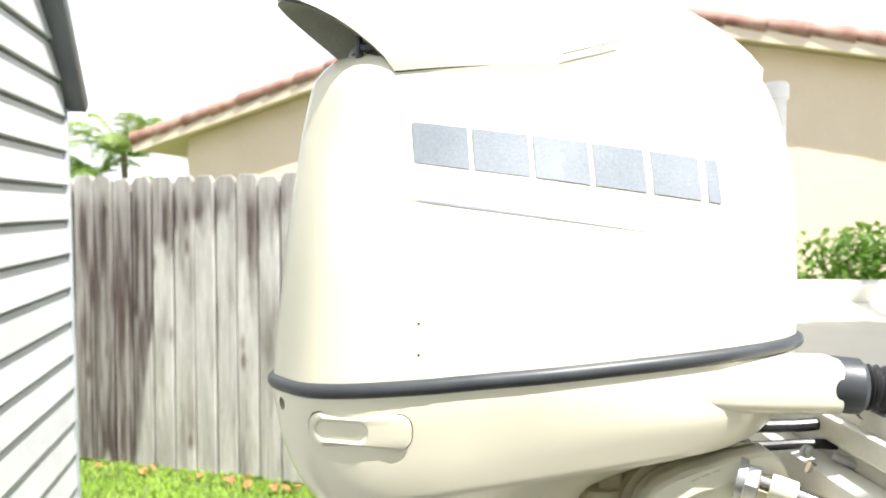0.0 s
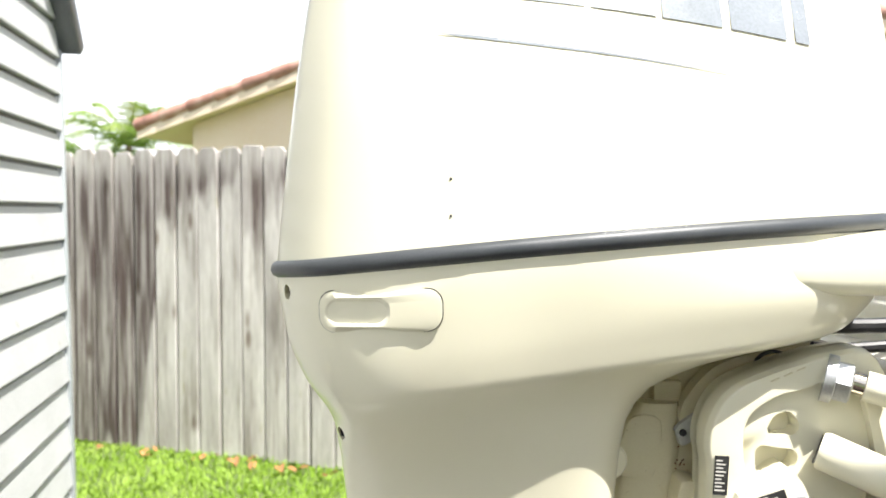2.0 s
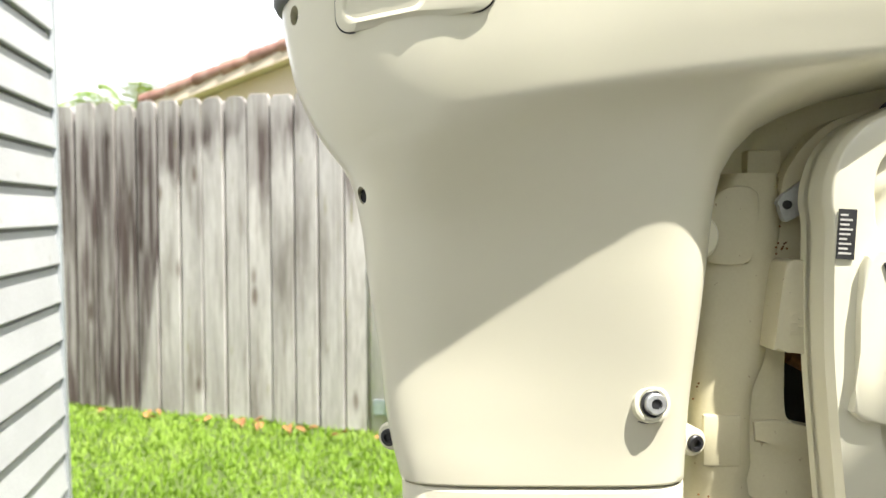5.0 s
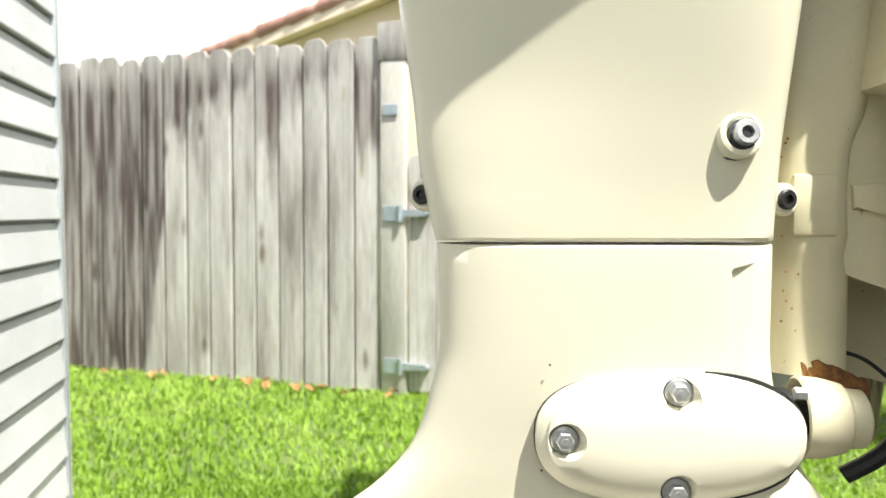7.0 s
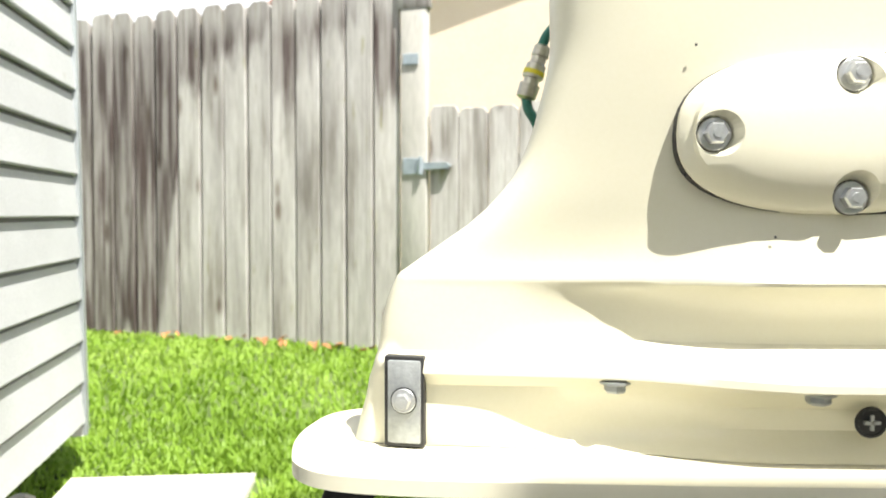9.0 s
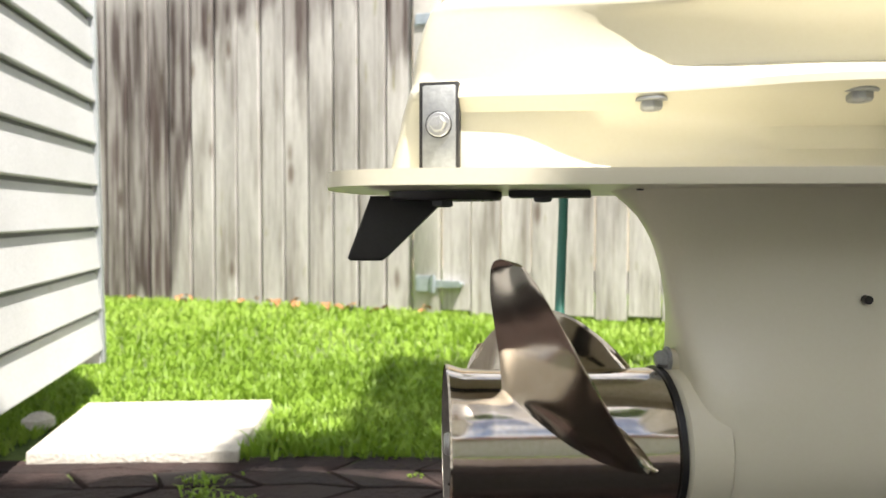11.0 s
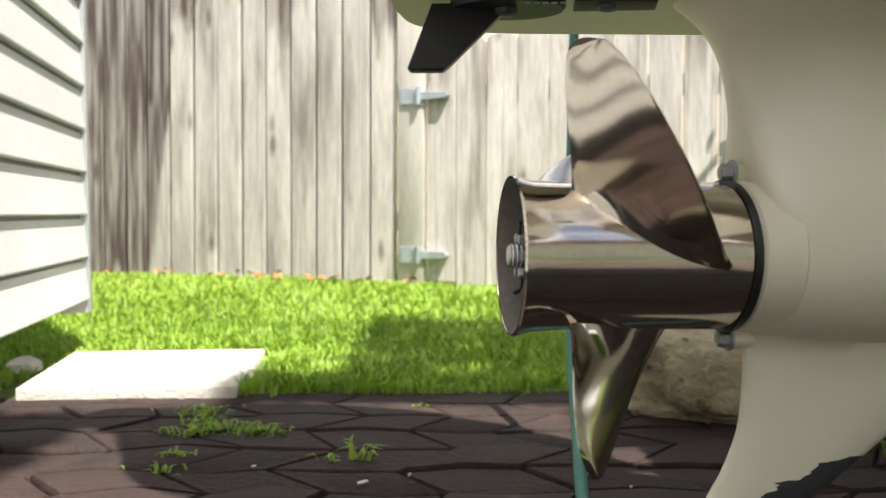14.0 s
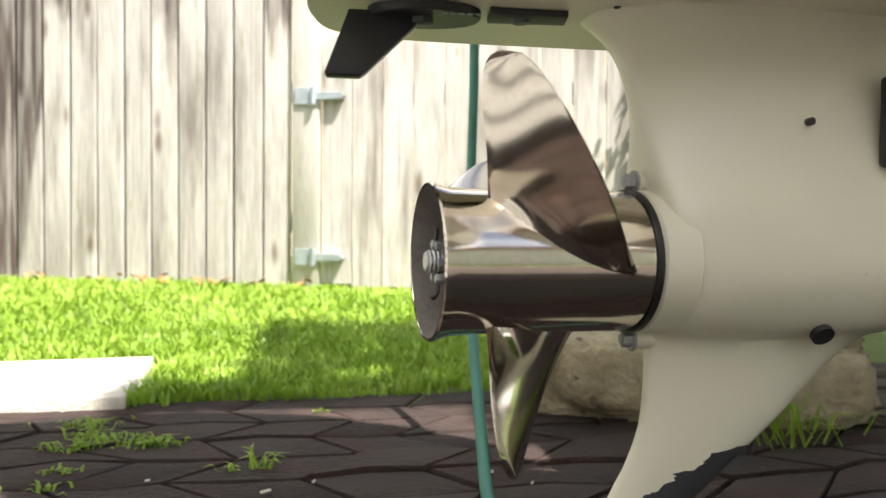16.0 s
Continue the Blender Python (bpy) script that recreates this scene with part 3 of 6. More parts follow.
# lower unit down to the anti-ventilation plate
rows = [(0.8765, -0.111, 0.160, 0.0475), (0.874, -0.111, 0.160, 0.050), (0.83, -0.1095, 0.16, 0.048), (0.795, -0.109, 0.16, 0.046), (0.752, -0.117, 0.165, 0.0445), (0.708, -0.132, 0.18, 0.044), (0.675, -0.159, 0.20, 0.044), (0.655, -0.186, 0.22, 0.045), (0.641, -0.206, 0.24, 0.048)]
f_xr, f_xf, f_hw = (curve([r[0] for r in rows], [r[i] for r in rows]) for i in (1, 2, 3))
mixed = lambda b: (lambda t: boxy(t, 3.6) * (1 - b) + wedge(t) * b)
u_b = curve([0.876, 0.80, 0.70, 0.641], [0.0, 0.05, 0.5, 1.0])


def faded(hw, full):
    """The hollow under a ledge runs out towards the rear."""
    def shape(t):
        q = min(max((1.32 - t) / 0.55, 0.0), 1.0)
        return wedge(t) * (1 + (full / hw - 1) * q * q * (3 - 2 * q))
    return shape


loops = [ring(z, f_xr(z), f_xf(z), f_hw(z), mixed(u_b(z))) for z in [0.8765, 0.874] + list(np.linspace(0.86, 0.645, 20))]
for z, xr, xf, hw in [(0.634, -0.216, 0.26, 0.051), (0.6305, -0.219, 0.27, 0.0535), (0.628, -0.220, 0.27, 0.0525), (0.624, -0.222, 0.27, 0.044), (0.616, -0.225, 0.27, 0.034), (0.602, -0.229, 0.28, 0.029), (0.588, -0.231, 0.28, 0.031), (0.580, -0.232, 0.29, 0.046), (0.5755, -0.233, 0.30, 0.066), (0.573, -0.234, 0.30, 0.078), (0.571, -0.2345, 0.30, 0.0805), (0.566, -0.236, 0.30, 0.0805), (0.563, -0.237, 0.30, 0.071), (0.557, -0.239, 0.29, 0.046), (0.545, -0.241, 0.28, 0.032), (0.530, -0.245, 0.28, 0.030), (0.521, -0.247, 0.28, 0.036), (0.514, -0.249, 0.28, 0.052)]:
    loops.append(ring(z, xr, xf, hw, faded(hw, 0.052 if z > 0.575 else 0.058) if hw < 0.05 else wedge))
unit = part("lower_unit", loft(loops), M_gear, motor, "cream lower unit casing", 38)

# shallow recess at the front edge under the parting line
cut(unit, [prism(rounded([(0.119, 0.785), (0.118, 0.845), (0.126, 0.860), (0.20, 0.862), (0.20, 0.772), (0.13, 0.774), (0.119, 0.785)], 4)[:-1], 1.15, 1.1990, "xz")])

# anti-ventilation plate
near_edge = [(0.26, 0.090), (0.12, 0.091), (0.0, 0.092), (-0.12, 0.091), (-0.20, 0.089), (-0.252, 0.081), (-0.278, 0.062), (-0.288, 0.030)]
plate_pts = [(x, AX - w) for x, w in near_edge] + [(-0.291, AX)] + [(x, AX + w) for x, w in near_edge[::-1]]
plate = part("anti_ventilation_plate", prism(rounded(plate_pts), 0.5035, 0.5135, "xy", 0.004), M_gear, motor, "flat cream plate above the propeller", 40)

# strut, torpedo and skeg
g_xr = curve([0.506, 0.500, 0.487, 0.463, 0.431, 0.398, 0.37, 0.30, 0.27, 0.245, 0.206, 0.17, 0.145, 0.11, 0.075], [-0.084, -0.077, -0.063, -0.050, -0.042, -0.037, -0.034, -0.032, -0.030, -0.029, -0.031, -0.042, -0.056, -0.072, -0.088])
g_xf = curve([0.506, 0.42, 0.37, 0.32, 0.275, 0.26, 0.229, 0.194, 0.156, 0.12, 0.075], [0.24, 0.25, 0.30, 0.32, 0.24, 0.166, 0.123, 0.085, 0.038, -0.005, -0.06])


def g_hw(z):
    """Half width: a round torpedo that swells smoothly out of the strut above and the skeg below."""
    d = z - 0.323
    if d > 0:
        strut = 0.031 + 0.030 * max(0, (d - 0.12) / 0.062) ** 2.2
        w = max(0.0, 1 - (d / 0.066) ** 2) ** 0.62
        e = max(0.0, 1 - d / 0.145)
        soft = e * e * (3 - 2 * e)
        return strut + (0.0545 - strut) * (0.10 * w + 0.90 * soft)
    strut = 0.0135 - 0.007 * max(0, (0.25 - z) / 0.18)
    w = max(0.0, 1 - (d / 0.058) ** 2)
    return strut + (0.0545 - strut) * w ** 0.58 + 0.004 * math.exp(-((d + 0.058) / 0.016) ** 2)


def g_shape(z):
    d = z - 0.323
    b = (lambda e: e * e * (3 - 2 * e))(min(max((0.115 - d) / 0.085, 0.0), 1.0)) if d > 0 else max(0.0, 1 - (-d / 0.056) ** 6)
    return lambda t: boxy(t, 9.0) * b + blade_plan(t) * (1 - b) if t < 1.6 else blade_plan(t)


zs = [0.506, 0.503, 0.500] + list(np.linspace(0.494, 0.385, 14)) + [0.323 + 0.056 * math.cos(a) for a in np.linspace(0.12, math.pi - 0.12, 21)] + list(np.linspace(0.262, 0.075, 18))
gear = part("gearcase", loft([ring(z, g_xr(z), g_xf(z), g_hw(z), g_shape(z)) for z in zs]), M_skeg, motor, "cream gearcase with a scraped dark skeg edge", 50)
part("carrier_ring", revolve([(0, 0.0505), (0.003, 0.0535), (0.026, 0.0550), (0.0285, 0.0548), (0.03, 0.0530)], (-0.044, AX, 0.323), (1, 0, 0), 56), M_gear, motor, "cream bearing carrier ring")

# propeller
prop = part("propeller", revolve([(0, 0.0555), (0.0015, 0.0565), (0.004, 0.0558), (0.012, 0.0532), (0.03, 0.0520), (0.12, 0.0520), (0.150, 0.0525), (0.1525, 0.0515), (0.1525, 0.0470), (0.02, 0.0490), (0.0, 0.0545)], (-0.201, AX, 0.323), (1, 0, 0), 64, False), M_steel, motor, "polished stainless steel propeller", 35)
part("hub_liner", revolve([(0, 0.0540), (0.004, 0.0520), (0.018, 0.0483), (0.10, 0.046), (0.10, 0.0001)], (-0.2005, AX, 0.323), (1, 0, 0), 48, False), M_steel_in, prop, "sooty inside of the exhaust hub")
part("rubber_ring", revolve([(0, 0.0505), (0.0, 0.0540), (0.0040, 0.0540), (0.0040, 0.0505)], (-0.0490, AX, 0.323), (1, 0, 0), 56, False), M_black, motor, "black ring between hub and gearcase")
prof = [(0, 0.006), (0.001, 0.0075)]
for i in range(6):
    prof += [(0.002 + i * 0.003, 0.0075), (0.003 + i * 0.003, 0.0085), (0.004 + i * 0.003, 0.0075)]
bm = revolve(prof + [(0.03, 0.0075)], (-0.202, AX, 0.323), (1, 0, 0), 20)
part("shaft", bm, M_zinc, prop, "threaded propeller shaft end")
bm = revolve([(0, 0.015), (0.012, 0.017), (0.02, 0.021), (0.023, 0.021)], (-0.189, AX, 0.323), (1, 0, 0), 6)
for i in range(6):
    a = i * math.pi / 3
    box_into(bm, (-0.192, AX + 0.0135 * math.cos(a), 0.323 + 0.0135 * math.sin(a)), (0.008, 0.006, 0.006), Matrix.Rotation(a, 3, "X"), 0.001)
part("castle_nut", bm, M_anode, prop)
part("cotter_pin", tube(smooth_path([(-0.196, AX - 0.014, 0.346), (-0.195, AX - 0.006, 0.338), (-0.192, AX, 0.325), (-0.194, AX - 0.006, 0.302), (-0.199, AX - 0.012, 0.298)]), 0.0014, 6), M_black, prop)


def blade_grid(phase):
    r0, r1, nf, nc = 0.046, 0.1520, 40, 28
    x_tr = curve([0.044, 0.060, 0.081, 0.104, 0.123, 0.135, 0.143, 0.148, 0.151, 0.152], [-0.161, -0.1635, -0.1660, -0.1695, -0.1715, -0.1715, -0.1700, -0.1670, -0.1630, -0.159])
    x_ld = curve([0.044, 0.055, 0.084, 0.098, 0.113, 0.123, 0.133, 0.141, 0.147, 0.1505, 0.152], [-0.062, -0.068, -0.090, -0.101, -0.1145, -0.1245, -0.135, -0.1435, -0.150, -0.155, -0.1587])
    rows_ = []
    for i in range(nf + 1):
        f = 1 - (1 - i / nf) ** 1.7
        r = r0 + (r1 - r0) * f
        a, b = x_tr(r), x_ld(r)
        lt, lb = [], []
        for j in range(nc + 1):
            u = 0.5 - 0.5 * math.cos(math.pi * j / nc)
            x = a + (b - a) * u
            th = radians(31) + (x + 0.158) * radians(718) + phase
            cup = 0.004 * f * max(0, 1 - u / 0.3) ** 2
            thick = (0.009 * (1 - f) ** 2 + 0.0050 * (1 - f) + 0.0014 + 0.020 * math.exp(-(r - 0.050) / 0.007)) * max(0.10, math.sin(math.pi * u)) ** 0.7
            for lst, s in ((lt, 1), (lb, -1)):
                t2 = th + s * thick * 0.4 / r
                lst.append(Vector((x - cup - s * thick * 0.3, AX - r * math.sin(t2), 0.323 + r * math.cos(t2))))
        rows_.append(lt + lb[::-1])
    return rows_


for turn_ in (0, 120, 258):
    part("blade", loft(blade_grid(radians(turn_))), M_steel, prop, angle=60)
# trim tab under the plate
tab = part("trim_tab", prism([(-0.262, 0.5), (-0.279, 0.455), (-0.277, 0.453), (-0.254, 0.453), (-0.250, 0.456), (-0.205, 0.5)], AX - 0.006, AX + 0.006, "xz", 0.0015), M_black, motor, "black plastic trim tab fin")
bm = bmesh.new()
loops = []
for d, s in ((0.503, 1.0), (0.4985, 1.0), (0.4965, 0.96)):
    loops.append([Vector((-0.208 + 0.041 * s * math.cos(a), AX + 0.026 * s * math.sin(a), d)) for a in np.linspace(0, 2 * math.pi, 41)[:-1]])
loft_into(bm, loops)
part("disc", bm, M_black, tab)
revs = revolve([(0, 0.0085), (0.004, 0.0085), (0.005, 0.006)], (-0.210, AX - 0.002, 0.4968), (0, 0, -1), 6)
part("screw", revs, M_seal, tab)
for i in range(5):
    a = -0.35 + i * 0.22
    part("graduation", box((-0.196 + i * 0.006, AX - 0.019, 0.4962), (0.004, 0.0016, 0.0008)), M_anode, tab)
an = part("under_anode", prism([(-0.163, AX - 0.016), (-0.106, AX - 0.016), (-0.102, AX + 0.006), (-0.160, AX + 0.010)], 0.4985, 0.5035, "xy", 0.001), M_label, motor, "dark anode block under the plate")
part("screw", revolve([(0, 0.007), (0.003, 0.006), (0.0035, 0.003)], (-0.138, AX - 0.004, 0.4987), (0, 0, -1), 16), M_seal, an)
part("pit", revolve([(0, 0.0025), (0.001, 0.0022)], (-0.075, AX - 0.03, 0.5035), (0, 0, -1), 12), M_label, motor)

# side anode at the rear of the lower unit
an = part("side_anode", box((-0.2105, 1.2165, 0.546), (0.0235, 0.011, 0.0575), Matrix.Rotation(radians(-9), 3, "Z"), 0.0015), M_anode, motor, "grey zinc anode block with a bolt")
part("frame", box((-0.2105, 1.2180, 0.546), (0.0280, 0.011, 0.0625), Matrix.Rotation(radians(-9), 3, "Z"), 0.001), M_label, an, "dark gap round the anode")
part("washer", revolve([(0, 0.0092), (0.001, 0.0092), (0.0012, 0.008)], (-0.2112, 1.2104, 0.5475), (-0.15, -1, 0), 24), M_label, an)
hexbolt("bolt", (-0.2112, 1.2100, 0.5475), an, (-0.15, -1, 0), 0.0058, 0.007)

# oval water cover with bolts
bm = bmesh.new()
loops = []
for d, s in ((1.206, 1.0), (1.1940, 1.0), (1.1928, 0.992), (1.189, 0.92), (1.185, 0.81), (1.181, 0.65), (1.1785, 0.45), (1.1775, 0.25)):
    lp = []
    for a in np.linspace(0, 2 * math.pi, 49)[:-1]:
        cx, sx = math.cos(a), math.sin(a)
        ex = 0.105 * math.copysign(abs(cx) ** 0.8, cx)
        ez = (0.0520 - 0.006 * (cx > 0) * cx) * math.copysign(abs(sx) ** 0.8, sx)
        lp.append(Vector((0.072 + ex * (s if s > 0.9 else (s + 0.1)), d, 0.7265 + ez * s)))
    loops.append(lp)
cover = part("oval_cover", loft_into(bm, loops), M_gear, motor, "oval cream cover with three bolts", 35)
part("gasket", prism([(0.072 + 0.1055 * math.copysign(abs(math.cos(a)) ** 0.8, math.cos(a)), 0.7265 + 0.0524 * math.copysign(abs(math.sin(a)) ** 0.8, math.sin(a))) for a in np.linspace(0, 2 * math.pi, 49)[:-1]], 1.196, 1.21), M_label, cover)
bolts = ((-0.011, 0.7255, 1.191), (0.0765, 0.763, 1.192), (0.0755, 0.685, 1.192))
cut(cover, [revolve([(0, 0.0115), (0.004, 0.0122), (0.012, 0.0165), (0.04, 0.028)], (x, y, z), (0, -1, 0), 28) for x, z, y in bolts])
for x, z, y in bolts:
    part("washer", revolve([(0, 0.0112), (0.0012, 0.0112), (0.0016, 0.010)], (x, y, z), (0, -1, 0), 24), M_label, cover)
    hexbolt("bolt", (x, y - 0.001, z), cover, (0, -1, 0), 0.0074, 0.009)

# pivot boss in front of the cover
b_at, b_dir = Vector((0.184, 1.230, 0.734)), Vector((1, -0.1, 0)).normalized()
bm = revolve([(0.012, 0.004), (0.010, 0.027), (0.002, 0.0295), (0.0, 0.0315), (0.0015, 0.0335), (0.018, 0.0325), (0.034, 0.0285), (0.0375, 0.0245), (0.050, 0.0235), (0.0525, 0.020), (0.053, 0.006)], b_at, b_dir, 40)
mount = part("pivot_boss", bm, M_swivel, motor, "tapered cream mount end, toned darker for shade", 30)
part("mount_core", revolve([(-0.03, 0.024), (-0.008, 0.024), (-0.006, 0.019), (0.009, 0.019)], b_at, b_dir, 28), M_black, mount)
for a in (70, 290):
    part("mount_nut", revolve([(-0.012, 0.0055), (-0.003, 0.0055), (-0.002, 0.003)], b_at + Vector((0, 0.026 * math.cos(radians(a + 90)), 0.026 * math.sin(radians(a)))), b_dir, 6), M_zinc, mount)

# bolts and holes of the leg
b_ax = Vector((0.10, -1, 0.14)).normalized()
b_o = Vector((0.116, 1.190, 0.958))
boss = part("leg_boss", revolve([(-0.01, 0.0182), (0.008, 0.0180), (0.0125, 0.0165), (0.0135, 0.0140), (0.0125, 0.0125), (0.009, 0.0118)], b_o, b_ax, 36), M_white, motor, "round cream boss with a socket screw")
part("gap_ring", revolve([(-0.01, 0.0196), (0.0035, 0.0196), (0.0035, 0.018)], b_o + Vector((-0.002, 0, 0.001)), b_ax, 36), M_label, boss)
part("washer", revolve([(0.008, 0.0122), (0.0115, 0.0122), (0.0118, 0.010)], b_o + Vector((0.002, 0, 0)), b_ax, 32), M_label, boss)
capbolt("screw", b_o + b_ax * 0.011 + Vector((0.002, 0, 0)), boss, b_ax, 0.0098, 0.007, M_zinc)
part("socket", revolve([(0, 0.0046), (0.0012, 0.0046)], b_o + b_ax * 0.0145 + Vector((0.002, 0, 0)), b_ax, 6), M_black, boss)
for x, y, z, ax in ((-0.1215, 1.226, 0.916, (-0.45, -1, 0)), (0.168, 1.222, 0.912, (0.3, -1, 0))):
    lug = part("lug", revolve([(-0.02, 0.0145), (0.0, 0.0135), (0.003, 0.011)], (x, y, z), ax, 24), M_white, motor)
    capbolt("screw", (x, y - 0.001, z), lug, ax, 0.0082, 0.006)
cut(lower, [revolve([(-0.02, 0.0085), (0.03, 0.0085)], (-0.2125 + UP.x, leg_y(-0.2125, 1.274) + UP.y, 1.274 + UP.z), (-0.5, -1, 0), 20), revolve([(-0.022, 0.0078), (0.03, 0.0078)], (-0.153 + UP.x, leg_y(-0.153, 1.113) + UP.y, 1.113 + UP.z), (-0.45, -1, 0), 20)])
part("screw_hole", revolve([(-0.018, 0.0084), (-0.014, 0.0084)], (-0.2125, leg_y(-0.2125, 1.274), 1.274), (-0.5, -1, 0), 20), M_black, motor)
part("screw_hole", revolve([(-0.018, 0.0077), (-0.010, 0.0077)], (-0.153, leg_y(-0.153, 1.113), 1.113), (-0.45, -1, 0), 20), M_black, motor)
for p in ((-0.022, 0.783), (-0.028, 0.70), (0.03, 0.66)):
    part("speck", revolve([(0, 0.0010), (0.0005, 0.0007)], (p[0], 1.1925, p[1]), (0, -1, 0), 8), M_label, motor)
hole = part("plug_hole", revolve([(0, 0.0105), (0.0012, 0.010), (0.0012, 0.0085), (0.0004, 0.008)], (0.0945, 1.196, 0.5395), (0, -1, 0), 24), M_black, motor, "black cross-head drain plug")
part("slot", box((0.0945, 1.1945, 0.5395), (0.010, 0.002, 0.0022)), M_anode, hole)
part("slot", box((0.0945, 1.1945, 0.5395), (0.0022, 0.002, 0.010)), M_anode, hole)
for x in (-0.069, 0.052):
    hexbolt("underside_bolt", (x, 1.178 if x > 0 else 1.206, 0.5635), motor, (0, 0, -1), 0.0075, 0.008, M_anode)
part("intake_hole", revolve([(-0.004, 0.0085), (0.0008, 0.0085), (0.0008, 0.007)], (0.093, 1.214, 0.268), (0, -1, -0.75), 24), M_black, motor)
part("vent_screw", revolve([(-0.004, 0.003), (0.001, 0.003), (0.0012, 0.002)], (0.079, 1.214, 0.4285), (0, -1, 0), 16), M_black, motor)
part("intake_grille", box((0.152, 1.212, 0.430), (0.03, 0.012, 0.068), None, 0.003), M_black, motor)
# screws that hold the bearing carrier
for z, s in ((0.384, 1), (0.262, -1)):
    lug = part("carrier_lug", revolve([(0, 0.0085), (0.022, 0.0085), (0.026, 0.005)], (-0.040, AX, 0.323 + s * 0.0585), (1, 0, 0), 20), M_gear, motor)
    hexbolt("bolt", (-0.040, AX, 0.323 + s * 0.0595), lug, (-1, 0, 0), 0.0062, 0.009, M_anode)
part("water_hole", revolve([(0, 0.0065), (0.0006, 0.006)], (0.148, AX - 0.036, 0.283), (0, -1, -0.9), 20), M_black, motor)

# tow handle on the lower cowl
bm = bmesh.new()


def stadium(x0, x1, z0, z1, tilt, y_off, n=10, r=0.012):
    out = []
    for cx, cz, a0 in ((x1 - r, z1 - r, 0), (x0 + r, z1 - r, 90), (x0 + r, z0 + r, 180), (x1 - r, z0 + r, 270)):
        for i in range(n + 1):
            a = radians(a0 + 90 * i / n)
            x, z = cx + r * math.cos(a), cz + r * math.sin(a)
            z += tilt * (x - x0)
            out.append(Vector((x, leg_y(x, z) + y_off, z)))
    return out


gap = part("handle_gap", loft([stadium(-0.1660, -0.0360, 1.2387, 1.2823, 0.06, 0.004, r=0.0165), stadium(-0.1660, -0.0360, 1.2387, 1.2823, 0.06, -0.0008, r=0.0165)]), M_label, motor, "dark gap round the handle")
o = [stadium(-0.165, -0.037, 1.2395, 1.2815, 0.06, -0.0012, r=0.016), stadium(-0.165, -0.037, 1.2395, 1.2815, 0.06, -0.0035, r=0.016), stadium(-0.162, -0.041, 1.2420, 1.279, 0.06, -0.0044, r=0.015), stadium(-0.1585, -0.0885, 1.2455, 1.2755, 0.06, -0.0044, r=0.0125), stadium(-0.157, -0.090, 1.2475, 1.2735, 0.06, -0.0036, r=0.0125), stadium(-0.155, -0.092, 1.2495, 1.2715, 0.06, -0.0020, r=0.011)]
handle = part("tow_handle", loft(o), M_white, motor, "recessed cream pull handle", 18)

# badge: plain silver shapes, and the swoosh line below them
for i in range(6):
    x0 = -0.038 + i * 0.0722
    w = (0.066, 0.066, 0.066, 0.063, 0.062, 0.017)[i]
    bm = bmesh.new()
    pr = []
    for j in range(7):
        x = x0 + w * j / 6
        t = (x + 0.038) / 0.385
        zt, zb = 1.634 - 0.046 * t, 1.584 - 0.049 * t
        pr.append((Vector((x, cowl_y(x, zt) - 0.0012, zt)), Vector((x + 0.003, cowl_y(x, zb) - 0.0012, zb))))
    for k in range(6):
        (a, b), (c, d) = pr[k], pr[k + 1]
        bm.faces.new([bm.verts.new(v) for v in (a, c, d, b)])
    bmesh.ops.remove_doubles(bm, verts=bm.verts[:], dist=1e-5)
    part("badge", bm, M_badge, upper, "flat silver grey badge block")
bm = bmesh.new()
vs = []
for j in range(21):
    t = j / 20
    x = -0.047 + 0.33 * t
    z = 1.541 - 0.045 * t
    w = 0.0017 * (1 - t) ** 0.7 * min(1, 8 * t + 0.1)
    vs.append((bm.verts.new((x, cowl_y(x, z + w) - 0.001, z + w)), bm.verts.new((x, cowl_y(x, z - w) - 0.001, z - w))))
for a, b in zip(vs, vs[1:]):
    bm.faces.new((a[0], b[0], b[1], a[1]))
part("accent_line", bm, M_badge, upper)
for z in (1.395, 1.359):
    part("speck", revolve([(0, 0.0014), (0.0008, 0.001)], (-0.029, cowl_y(-0.029, z) - 0.0003, z), (0, -1, 0), 8), M_label, upper)
part("hood_seam", tube([Vector((x, cowl_y(x, z) - 0.0016, z)) for x, z in [(-0.06 + 0.02 * i, 1.697 + 0.0010 * i) for i in range(8)]], 0.0010, 5), M_label, upper)
part("hood_seam", tube([Vector((x, cowl_y(x, 1.69) - 0.004, z)) for x, z in [(0.144 + 0.012 * i, 1.716 + 0.0031 * i) for i in range(7)]], 0.0007, 5), M_label, upper)
# tapering nose of the lower cowl where the cables leave
loops = []
for x, y0, y1, z0, z1 in ((0.25, leg_y(0.25, 1.310) + 0.006, 1.30, 1.290, 1.332), (0.29, leg_y(0.29, 1.312) + 0.002, 1.30, 1.283, 1.335), (0.32, leg_y(0.32, 1.314) - 0.0015, 1.29, 1.279, 1.337), (0.345, 1.103, 1.27, 1.276, 1.338), (0.38, 1.102, 1.24, 1.275, 1.340), (0.43, 1.100, 1.19, 1.276, 1.344), (0.482, 1.097, 1.165, 1.277, 1.346), (0.486, 1.101, 1.161, 1.281, 1.342)):
    cy, cz, ry, rz = (y0 + y1) / 2, (z0 + z1) / 2, (y1 - y0) / 2, (z1 - z0) / 2
    loops.append([Vector((x, cy + ry * math.copysign(abs(math.cos(a)) ** 0.45, math.cos(a)), cz + rz * math.copysign(abs(math.sin(a)) ** 0.45, math.sin(a)))) for a in np.linspace(0, 2 * math.pi, 41)[:-1]])
part("cable_nose", loft(loops), M_white, motor, "cream nose where the cables enter the cowl", 40)
